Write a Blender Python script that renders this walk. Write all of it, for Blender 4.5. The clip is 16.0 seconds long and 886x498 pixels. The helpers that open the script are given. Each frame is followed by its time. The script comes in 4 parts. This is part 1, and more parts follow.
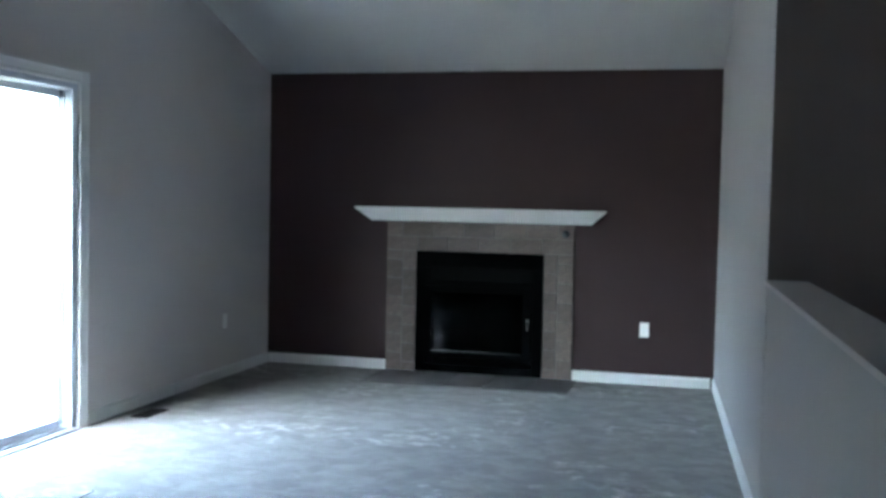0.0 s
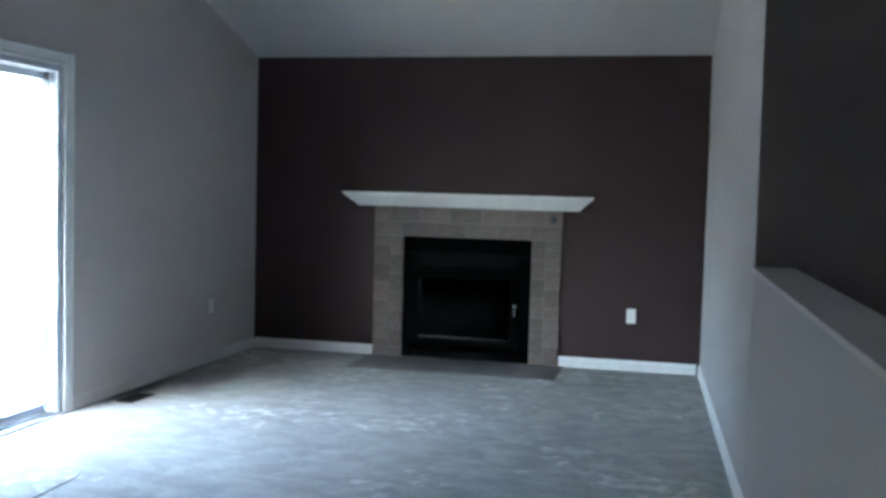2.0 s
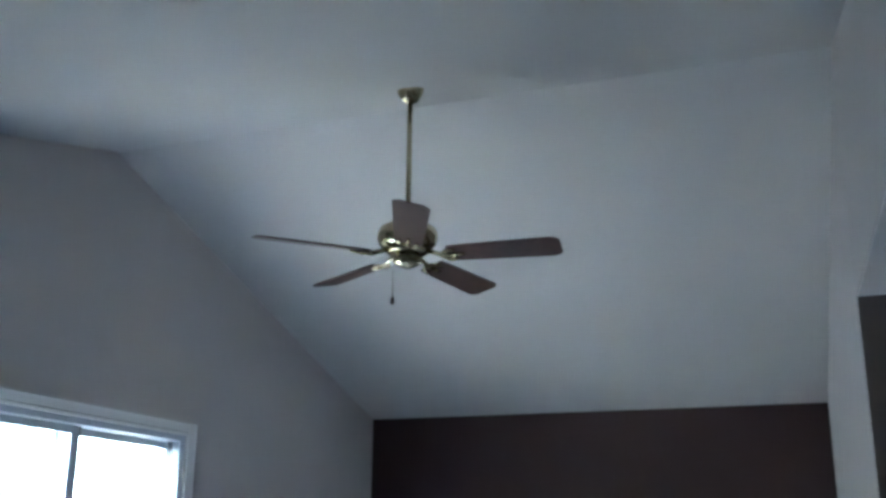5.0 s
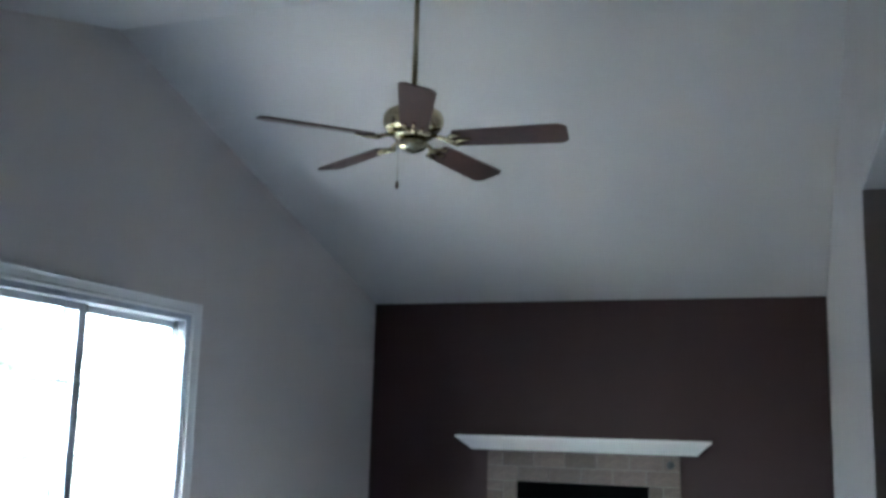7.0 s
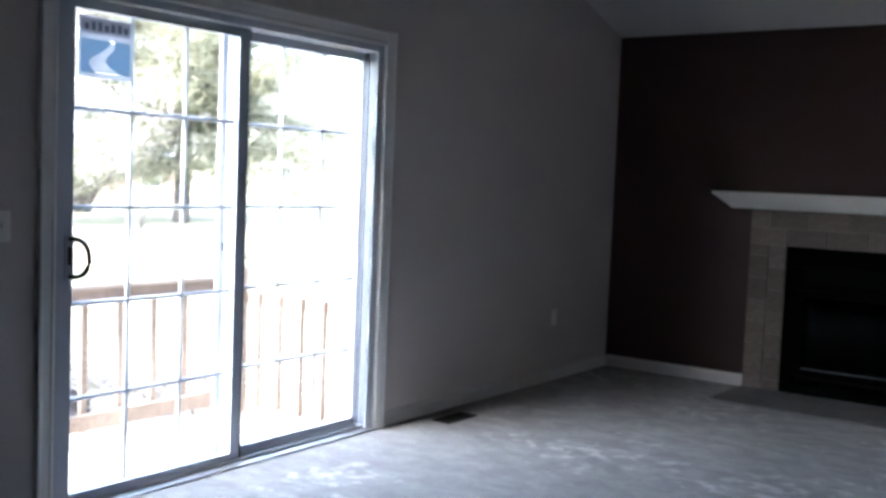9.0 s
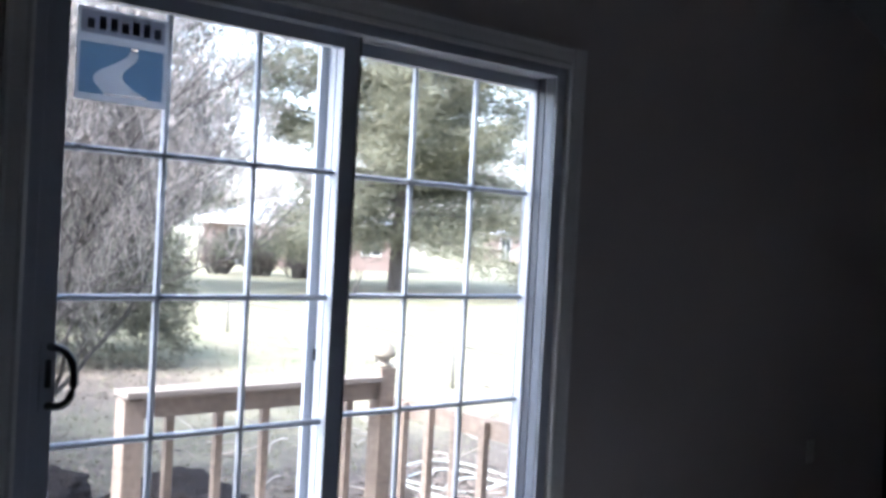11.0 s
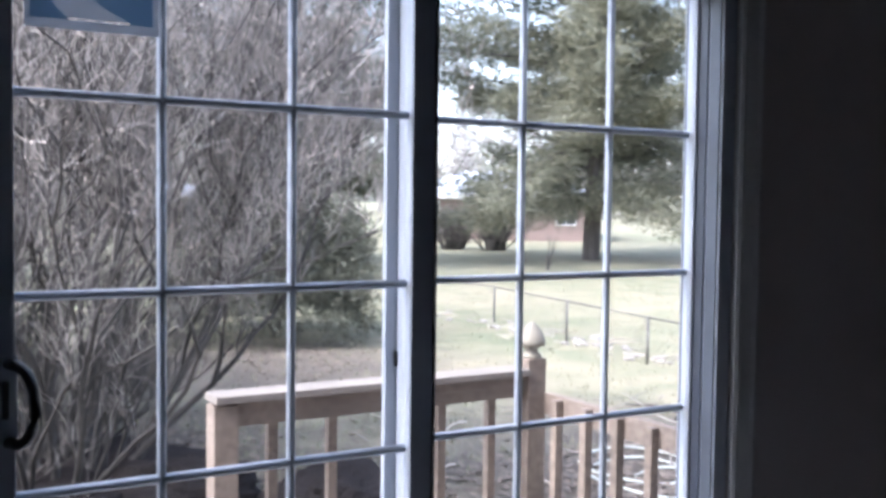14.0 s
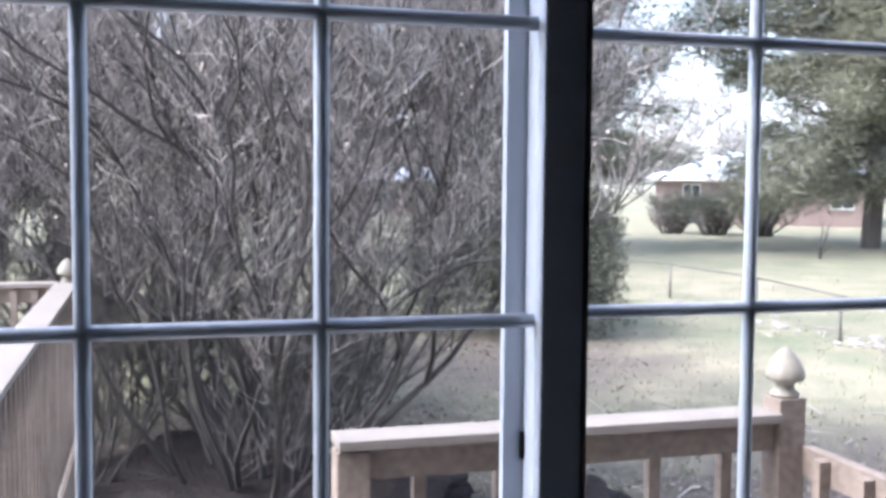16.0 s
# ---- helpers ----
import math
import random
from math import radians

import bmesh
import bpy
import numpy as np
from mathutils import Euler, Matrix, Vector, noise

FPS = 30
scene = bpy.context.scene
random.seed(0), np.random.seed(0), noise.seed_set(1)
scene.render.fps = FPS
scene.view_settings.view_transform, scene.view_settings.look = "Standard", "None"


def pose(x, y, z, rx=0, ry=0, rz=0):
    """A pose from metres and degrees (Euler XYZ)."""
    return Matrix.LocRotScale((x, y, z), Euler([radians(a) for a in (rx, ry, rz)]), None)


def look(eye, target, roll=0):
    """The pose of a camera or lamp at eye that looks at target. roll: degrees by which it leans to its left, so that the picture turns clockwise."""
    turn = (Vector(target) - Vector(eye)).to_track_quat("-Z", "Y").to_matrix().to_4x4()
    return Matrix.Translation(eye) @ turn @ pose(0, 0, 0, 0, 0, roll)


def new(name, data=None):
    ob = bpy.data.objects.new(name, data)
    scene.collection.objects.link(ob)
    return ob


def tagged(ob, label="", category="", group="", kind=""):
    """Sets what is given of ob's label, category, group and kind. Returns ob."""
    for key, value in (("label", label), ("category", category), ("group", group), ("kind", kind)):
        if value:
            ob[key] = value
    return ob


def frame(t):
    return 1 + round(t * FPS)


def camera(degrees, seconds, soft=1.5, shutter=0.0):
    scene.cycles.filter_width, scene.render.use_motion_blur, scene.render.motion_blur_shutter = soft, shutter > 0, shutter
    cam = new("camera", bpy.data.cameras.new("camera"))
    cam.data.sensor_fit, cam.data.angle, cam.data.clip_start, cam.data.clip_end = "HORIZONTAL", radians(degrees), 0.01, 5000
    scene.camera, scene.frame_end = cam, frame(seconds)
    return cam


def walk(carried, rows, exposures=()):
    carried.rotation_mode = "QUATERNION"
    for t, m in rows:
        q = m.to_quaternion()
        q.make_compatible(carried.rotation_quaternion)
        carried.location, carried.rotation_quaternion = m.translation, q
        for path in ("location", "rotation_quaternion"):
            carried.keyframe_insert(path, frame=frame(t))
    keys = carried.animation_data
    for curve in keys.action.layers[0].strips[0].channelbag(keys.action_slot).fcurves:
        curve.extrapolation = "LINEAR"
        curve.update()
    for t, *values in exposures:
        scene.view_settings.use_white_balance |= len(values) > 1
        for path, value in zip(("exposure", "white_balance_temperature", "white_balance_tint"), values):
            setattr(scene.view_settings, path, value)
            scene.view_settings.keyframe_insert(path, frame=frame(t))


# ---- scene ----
cam = camera(47.1, 16.0, soft=3.3)
PATH = [
    (0, (3.533, -8.022, 1.374), (3.048, -6.083, 1.286), 1.2),
    (0.5, (3.524, -8.026, 1.377), (3.056, -6.084, 1.275), 1.3),
    (1, (3.536, -8.019, 1.379), (3.068, -6.077, 1.274), 1.4),
    (1.5, (3.523, -8.018, 1.375), (3.067, -6.074, 1.268), 1.5),
    (2, (3.526, -8.011, 1.37), (3.067, -6.067, 1.255), 1.5),
    (2.5, (3.524, -8.03, 1.372), (3.066, -6.087, 1.265), 1.3),
    (3, (3.58, -8.022, 1.359), (3.094, -6.084, 1.436), 0.5),
    (3.5, (3.622, -8.035, 1.363), (3.052, -6.157, 1.745), 0.9),
    (3.8, (3.627, -8.056, 1.384), (3.03, -6.22, 1.903), 1.2),
    (4, (3.633, -8.06, 1.391), (3.013, -6.24, 1.943), 1.2),
    (6.5, (3.641, -8.088, 1.397), (2.946, -6.297, 1.954), 0.5),
    (7, (3.638, -8.075, 1.375), (2.947, -6.231, 1.726), 1.6),
    (7.5, (3.589, -8.01, 1.391), (3.045, -6.085, 1.383), 1.5),
    (8, (3.492, -7.734, 1.364), (2.985, -5.803, 1.252), 3.5),
    (8.3, (3.499, -7.549, 1.365), (2.869, -5.657, 1.211), 3.3),
    (8.5, (3.491, -7.357, 1.342), (2.728, -5.514, 1.204), 3.1),
    (8.6, (3.497, -7.246, 1.341), (2.652, -5.436, 1.228), 2.8),
    (8.8, (3.501, -7.039, 1.341), (2.471, -5.328, 1.237), 3.0),
    (9, (3.399, -6.916, 1.353), (2.239, -5.293, 1.215), 2.3),
    (9.2, (3.337, -6.774, 1.335), (2.111, -5.199, 1.203), 2.7),
    (11.3, (2.384, -5.419, 1.39), (0.877, -4.104, 1.376), 2.5),
    (11.5, (2.318, -5.356, 1.373), (0.803, -4.052, 1.31), 1.3),
    (11.7, (2.216, -5.299, 1.361), (0.671, -4.033, 1.268), 0.3),
    (12, (2.176, -5.119, 1.366), (0.535, -3.979, 1.29), -0.4),
    (12.5, (2.091, -4.961, 1.377), (0.368, -3.95, 1.281), 1.1),
    (13, (2.035, -4.932, 1.376), (0.296, -3.951, 1.255), 1.0),
    (13.5, (2.006, -4.906, 1.373), (0.26, -3.938, 1.254), 0.7),
    (14, (1.98, -4.842, 1.373), (0.26, -3.824, 1.281), 0.7),
    (14.5, (1.746, -4.73, 1.364), (0.014, -3.734, 1.28), 2.2),
    (15, (1.548, -4.605, 1.373), (-0.21, -3.664, 1.215), 2.3),
    (15.5, (1.374, -4.366, 1.361), (-0.495, -3.661, 1.251), 1.4),
    (16, (1.177, -4.213, 1.364), (-0.741, -3.66, 1.234), 0.5),
]
EXPOSURE = [(0.0, 6.28, 5550, 1), (2.4, 6.28, 5500, 1), (3.0, 6.65, 5450, 1), (4.2, 6.35, 5350, 1), (6.4, 6.45, 5500, 2), (7.0, 6.32, 5650, 3), (7.2, 6.2, 5750, 4), (7.5, 5.9, 5850, 5), (7.9, 6.15, 6050, 8), (8.4, 5.95, 6100, 11), (9.2, 4.8, 6050, 13), (11.3, 3.4, 5950, 17), (12.0, 3.08, 5950, 19), (16.0, 2.88, 5900, 19)]
walk(cam, [(t, look(eye, target, roll)) for t, eye, target, roll in PATH], EXPOSURE)

# ---------------------------------------------------------------- light
SUN_EL, SUN_AZ = radians(50), math.atan2(0.07, -0.99)
world = bpy.data.worlds.new("sky")
scene.world = world
world.use_nodes = True
wn = world.node_tree.nodes
sky = wn.new("ShaderNodeTexSky")
sky.sky_type = "NISHITA"
sky.sun_disc = False
sky.sun_elevation, sky.sun_rotation = SUN_EL, SUN_AZ
sky.air_density, sky.dust_density, sky.ozone_density = 1.0, 3.0, 1.0
wn["Background"].inputs["Strength"].default_value = 0.15
thin_cloud = wn.new("ShaderNodeHueSaturation")
thin_cloud.inputs["Saturation"].default_value = 0.65
world.node_tree.links.new(sky.outputs[0], thin_cloud.inputs["Color"])
world.node_tree.links.new(thin_cloud.outputs[0], wn["Background"].inputs["Color"])

sun = new("sun", bpy.data.lights.new("sun", "SUN"))
sun.data.energy, sun.data.angle, sun.data.color = 0.9, radians(28.0), (1.0, 0.97, 0.93)
sun_dir = Vector((math.sin(SUN_AZ) * math.cos(SUN_EL), math.cos(SUN_AZ) * math.cos(SUN_EL), math.sin(SUN_EL)))
sun.matrix_world = look(sun_dir * 60, (0, 0, 0))

# ---------------------------------------------------------------- materials


def mat(name, base, rough=0.6, vary=0.12, scale=3.0, grain=60.0, bump=0.15, metal=0.0, per_object=0.0, stretch=(1, 1, 1), depth=0.004, tint=None, gloss=0.5):
    """A surface with large stains and fine grain, at real size."""
    m = bpy.data.materials.new(name)
    m.use_nodes = True
    n, l = m.node_tree.nodes, m.node_tree.links
    b = n["Principled BSDF"]
    b.inputs["Roughness"].default_value = rough
    b.inputs["Metallic"].default_value = metal
    b.inputs["Specular IOR Level"].default_value = gloss
    co = n.new("ShaderNodeTexCoord")
    mp = n.new("ShaderNodeMapping")
    mp.inputs["Scale"].default_value = stretch
    l.new(co.outputs["Object"], mp.inputs["Vector"])
    big, fine = n.new("ShaderNodeTexNoise"), n.new("ShaderNodeTexNoise")
    for node, s, d in ((big, scale, 4), (fine, grain, 3)):
        node.inputs["Scale"].default_value = s
        node.inputs["Detail"].default_value = d
        l.new(mp.outputs[0], node.inputs["Vector"])
    mix = n.new("ShaderNodeMath")
    mix.operation = "MULTIPLY_ADD"
    mix.inputs[1].default_value = 0.5
    l.new(fine.outputs["Fac"], mix.inputs[0])
    half = n.new("ShaderNodeMath")
    half.operation = "MULTIPLY"
    half.inputs[1].default_value = 0.5
    l.new(big.outputs["Fac"], half.inputs[0])
    l.new(half.outputs[0], mix.inputs[2])
    ramp = n.new("ShaderNodeValToRGB")
    t = tint or base
    ramp.color_ramp.elements[0].position, ramp.color_ramp.elements[1].position = 0.3, 0.7
    ramp.color_ramp.elements[0].color = (*[c * (1 - vary) for c in base], 1)
    ramp.color_ramp.elements[1].color = (*[min(0.95, c * (1 + vary)) for c in t], 1)
    l.new(mix.outputs[0], ramp.inputs[0])
    out = ramp.outputs[0]
    if per_object:
        info = n.new("ShaderNodeObjectInfo")
        rng = n.new("ShaderNodeMapRange")
        rng.inputs["To Min"].default_value, rng.inputs["To Max"].default_value = 1 - per_object, 1 + per_object
        l.new(info.outputs["Random"], rng.inputs["Value"])
        hsv = n.new("ShaderNodeHueSaturation")
        l.new(rng.outputs[0], hsv.inputs["Value"])
        l.new(out, hsv.inputs["Color"])
        out = hsv.outputs[0]
    l.new(out, b.inputs["Base Color"])
    if bump:
        bp = n.new("ShaderNodeBump")
        bp.inputs["Strength"].default_value = bump
        bp.inputs["Distance"].default_value = depth
        l.new(fine.outputs["Fac"], bp.inputs["Height"])
        l.new(bp.outputs[0], b.inputs["Normal"])
    return m


def leafy(name, base, vary=0.4, through_light=0.25):
    """Foliage or dry leaves: the tone changes from piece to piece."""
    m = bpy.data.materials.new(name)
    m.use_nodes = True
    n, l = m.node_tree.nodes, m.node_tree.links
    b = n["Principled BSDF"]
    b.inputs["Roughness"].default_value = 0.7
    geo = n.new("ShaderNodeNewGeometry")
    ramp = n.new("ShaderNodeValToRGB")
    ramp.color_ramp.elements[0].color = (*[c * (1 - vary) for c in base], 1)
    ramp.color_ramp.elements[1].color = (*[min(0.9, c * (1 + vary)) for c in base], 1)
    l.new(geo.outputs["Random Per Island"], ramp.inputs[0])
    l.new(ramp.outputs[0], b.inputs["Base Color"])
    if through_light:
        tr = n.new("ShaderNodeBsdfTranslucent")
        l.new(ramp.outputs[0], tr.inputs["Color"])
        mx = n.new("ShaderNodeMixShader")
        mx.inputs[0].default_value = through_light
        l.new(b.outputs[0], mx.inputs[1])
        l.new(tr.outputs[0], mx.inputs[2])
        l.new(mx.outputs[0], n["Material Output"].inputs[0])
    return m


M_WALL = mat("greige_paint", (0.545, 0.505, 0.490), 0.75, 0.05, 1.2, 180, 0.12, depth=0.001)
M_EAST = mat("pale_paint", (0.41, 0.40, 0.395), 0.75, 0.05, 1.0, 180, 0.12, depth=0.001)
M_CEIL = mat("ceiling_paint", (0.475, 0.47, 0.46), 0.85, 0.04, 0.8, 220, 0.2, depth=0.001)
# paler than the room's ceiling: light from unseen hall windows put into the colour
M_HALLCEIL = mat("hall_ceiling_lit_paint", (0.66, 0.655, 0.645), 0.85, 0.04, 0.8, 220, 0.2, depth=0.001)
M_BROWN = mat("brown_accent_paint", (0.042, 0.0232, 0.0232), 0.65, 0.10, 1.5, 160, 0.12, depth=0.001, gloss=0.25)
M_TAUPE = mat("taupe_paint", (0.245, 0.203, 0.184), 0.7, 0.10, 1.5, 160, 0.12, depth=0.001)
M_TRIM = mat("white_trim_paint", (0.70, 0.70, 0.69), 0.4, 0.04, 4, 90, 0.05, depth=0.001)
M_VINYL = mat("white_vinyl", (0.50, 0.535, 0.60), 0.4, 0.04, 4, 90, 0.04, depth=0.001)
# shade of the white jamb as colour: a paler and a darker tone
M_JAMB_SHADE2 = mat("pale_jamb_shade", (0.15, 0.168, 0.205), 0.45, 0.06, 4, 90, 0.04, depth=0.001)
M_JAMB_SHADE = mat("blue_grey_jamb_shade", (0.070, 0.082, 0.110), 0.45, 0.06, 4, 90, 0.04, depth=0.001)
M_GREYSTRIP = mat("dark_weather_strip", (0.05, 0.05, 0.055), 0.6, 0.2, 8, 90, 0.1)
M_ALU = mat("sill_aluminium", (0.42, 0.43, 0.45), 0.35, 0.1, 8, 120, 0.1, metal=0.8)
M_TILE = mat("tan_stone_tile", (0.088, 0.064, 0.053), 0.6, 0.28, 9, 55, 0.5, per_object=0.26, depth=0.003, tint=(0.112, 0.082, 0.067))
M_GROUT = mat("grey_grout", (0.17, 0.155, 0.14), 0.9, 0.15, 20, 150, 0.4)
M_SLATE = mat("grey_hearth_tile", (0.125, 0.12, 0.115), 0.5, 0.25, 6, 60, 0.4, per_object=0.12)
M_BLACK = mat("black_steel", (0.0013, 0.0013, 0.0015), 0.5, 0.25, 6, 150, 0.1, depth=0.001, gloss=0.006)
M_SOOT = mat("sooty_firebox", (0.004, 0.0037, 0.0034), 0.9, 0.4, 6, 60, 0.4)
M_BRASS = mat("polished_brass", (0.55, 0.49, 0.33), 0.16, 0.08, 6, 90, 0.03, metal=1.0, depth=0.0005)
M_STEEL = mat("satin_steel", (0.26, 0.26, 0.25), 0.35, 0.1, 9, 120, 0.05, metal=1.0)
M_BLADE = mat("walnut_blade", (0.066, 0.030, 0.021), 0.42, 0.35, 5, 40, 0.15, stretch=(1, 1, 1), depth=0.001)
M_PLATE = mat("white_plastic", (0.78, 0.77, 0.74), 0.35, 0.03, 6, 90, 0.02)
M_DARK = mat("dark_slot", (0.006, 0.006, 0.006), 0.8, 0.1, 6, 90, 0.0, gloss=0.02)
M_VENT = mat("brown_vent_metal", (0.007, 0.006, 0.0055), 0.55, 0.2, 9, 90, 0.1, gloss=0.06)
M_HANDLE = mat("dark_handle", (0.045, 0.05, 0.055), 0.4, 0.15, 9, 90, 0.05)
M_CEDAR = mat("deck_lumber", (0.155, 0.121, 0.100), 0.75, 0.35, 3.5, 45, 0.5, per_object=0.14, tint=(0.210, 0.168, 0.138))
M_CAP = mat("weathered_cap_board", (0.20, 0.175, 0.155), 0.7, 0.25, 4, 60, 0.4, per_object=0.08)
M_BOARD = mat("weathered_deck_board", (0.32, 0.29, 0.26), 0.8, 0.3, 4, 60, 0.5, per_object=0.14)
M_FINIAL = mat("weathered_finial", (0.22, 0.20, 0.165), 0.75, 0.3, 12, 60, 0.4)
M_BARK = mat("pine_bark", (0.085, 0.074, 0.068), 0.9, 0.4, 4, 30, 0.8, depth=0.02)
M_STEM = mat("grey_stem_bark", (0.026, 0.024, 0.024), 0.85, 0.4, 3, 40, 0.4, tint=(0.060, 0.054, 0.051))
M_TWIG = leafy("pale_twigs", (0.215, 0.193, 0.180), 0.7, 0.0)
M_NEEDLE = leafy("pine_needles", (0.125, 0.130, 0.092), 0.5, 0.3)
M_NEEDLE_Y = leafy("olive_pine_needles", (0.195, 0.195, 0.140), 0.45, 0.4)
M_YEW = leafy("dark_evergreen", (0.088, 0.090, 0.066), 0.55)
M_BUD = leafy("dry_seed_heads", (0.27, 0.235, 0.205), 0.65, 0.2)
M_DRYLEAF = leafy("dry_leaves", (0.165, 0.130, 0.105), 0.45, 0.1)
M_PALEBIT = leafy("pale_sticks", (0.34, 0.30, 0.26), 0.35, 0.0)
M_GRASS = leafy("winter_grass", (0.25, 0.245, 0.165), 0.2, 0.2)
M_BRICK = mat("red_brick_wall", (0.25, 0.188, 0.172), 0.9, 0.25, 1.2, 16, 0.4, depth=0.01)
# pale blue base carries the sky's reflection on the shingles
M_ROOF = mat("sky_paled_shingle_roof", (0.42, 0.46, 0.53), 0.85, 0.15, 0.6, 12, 0.4, depth=0.01)
M_FARTRIM = mat("far_white_trim", (0.55, 0.55, 0.54), 0.6, 0.05, 1, 9, 0.0)
M_FARGLASS = mat("far_window_glass", (0.05, 0.06, 0.07), 0.1, 0.2, 0.6, 9, 0.0)
M_WIRE = mat("galvanised_wire", (0.12, 0.112, 0.10), 0.6, 0.2, 3, 50, 0.0, metal=0.0)
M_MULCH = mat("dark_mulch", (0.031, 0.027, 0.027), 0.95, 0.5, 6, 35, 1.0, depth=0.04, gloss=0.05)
M_STONE = mat("pale_stone", (0.24, 0.22, 0.195), 0.9, 0.3, 6, 40, 0.5)
M_HOSE = mat("pale_hose", (0.42, 0.44, 0.40), 0.45, 0.1, 9, 60, 0.05)
M_SIGNW = leafy("sign_white_print", (0.52, 0.54, 0.57), 0.02, 0.6)
M_SIGNB = leafy("sign_blue_print", (0.25, 0.335, 0.42), 0.05, 0.6)
M_SIGND = leafy("sign_dark_print", (0.10, 0.11, 0.14), 0.05, 0.6)
M_SIGNG = leafy("sign_grey_print", (0.30, 0.31, 0.35), 0.05, 0.6)
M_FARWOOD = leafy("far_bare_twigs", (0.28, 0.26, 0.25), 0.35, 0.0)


def carpet_material():
    m = mat("grey_carpet", (0.355, 0.345, 0.335), 0.95, 0.08, 1.6, 420, 0.9, depth=0.006, gloss=0.1)
    n, l = m.node_tree.nodes, m.node_tree.links
    ramp = [x for x in n if x.type == "VALTORGB"][0]
    co = [x for x in n if x.type == "TEX_COORD"][0]
    # brushed pile: streaks and scuffs that lie the other way
    mp = n.new("ShaderNodeMapping")
    mp.inputs["Scale"].default_value = (1.0, 1.3, 1.0)
    mp.inputs["Rotation"].default_value = (0, 0, 0.5)
    l.new(co.outputs["Object"], mp.inputs["Vector"])
    scuff = n.new("ShaderNodeTexNoise")
    scuff.inputs["Scale"].default_value, scuff.inputs["Detail"].default_value = 5.5, 9
    scuff.inputs["Roughness"].default_value = 0.66
    scuff.inputs["Distortion"].default_value = 0.5
    l.new(mp.outputs[0], scuff.inputs["Vector"])
    r2 = n.new("ShaderNodeValToRGB")
    r2.color_ramp.elements[0].position, r2.color_ramp.elements[1].position = 0.40, 0.72
    r2.color_ramp.elements[0].color, r2.color_ramp.elements[1].color = (0.88, 0.88, 0.88, 1), (1.28, 1.275, 1.27, 1)
    l.new(scuff.outputs["Fac"], r2.inputs[0])
    mul = n.new("ShaderNodeMix")
    mul.data_type, mul.blend_type = "RGBA", "MULTIPLY"
    mul.inputs[0].default_value = 1.0
    l.new(ramp.outputs[0], mul.inputs[6])
    l.new(r2.outputs[0], mul.inputs[7])
    # sparse pale marks where the pile was trodden
    spots, where = n.new("ShaderNodeTexNoise"), n.new("ShaderNodeTexNoise")
    for node, s, d in ((spots, 12.0, 5), (where, 1.1, 2)):
        node.inputs["Scale"].default_value, node.inputs["Detail"].default_value = s, d
        l.new(co.outputs["Object"], node.inputs["Vector"])
    both = n.new("ShaderNodeMath")
    both.operation = "MULTIPLY"
    l.new(spots.outputs["Fac"], both.inputs[0])
    l.new(where.outputs["Fac"], both.inputs[1])
    pale = n.new("ShaderNodeMapRange")
    pale.inputs["From Min"].default_value, pale.inputs["From Max"].default_value = 0.32, 0.42
    pale.inputs["To Min"].default_value, pale.inputs["To Max"].default_value = 1.0, 1.55
    l.new(both.outputs[0], pale.inputs["Value"])
    hsv = n.new("ShaderNodeHueSaturation")
    l.new(pale.outputs[0], hsv.inputs["Value"])
    l.new(mul.outputs[2], hsv.inputs["Color"])
    l.new(hsv.outputs[0], n["Principled BSDF"].inputs["Base Color"])
    return m


M_CARPET = carpet_material()


def glass_material(name, tint=(1, 1, 1), shiny=0.9, least=0.03):
    m = bpy.data.materials.new(name)
    m.use_nodes = True
    n, l = m.node_tree.nodes, m.node_tree.links
    clear, shine = n.new("ShaderNodeBsdfTransparent"), n.new("ShaderNodeBsdfGlossy")
    clear.inputs[0].default_value = (*tint, 1)
    shine.inputs["Roughness"].default_value = 0.02
    lw = n.new("ShaderNodeLayerWeight")
    lw.inputs["Blend"].default_value = 0.5
    pw, ma = n.new("ShaderNodeMath"), n.new("ShaderNodeMath")
    pw.operation, ma.operation = "POWER", "MULTIPLY_ADD"
    pw.inputs[1].default_value, ma.inputs[1].default_value, ma.inputs[2].default_value = 5.0, shiny, least
    l.new(lw.outputs["Facing"], pw.inputs[0])
    l.new(pw.outputs[0], ma.inputs[0])
    mx = n.new("ShaderNodeMixShader")
    l.new(ma.outputs[0], mx.inputs[0])
    l.new(clear.outputs[0], mx.inputs[1])
    l.new(shine.outputs[0], mx.inputs[2])
    l.new(mx.outputs[0], n["Material Output"].inputs[0])
    return m


M_GLASS = glass_material("window_glass", (0.94, 0.96, 0.95))
M_SMOKED = glass_material("smoked_fire_glass", (0.30, 0.28, 0.27), 0.25, 0.006)


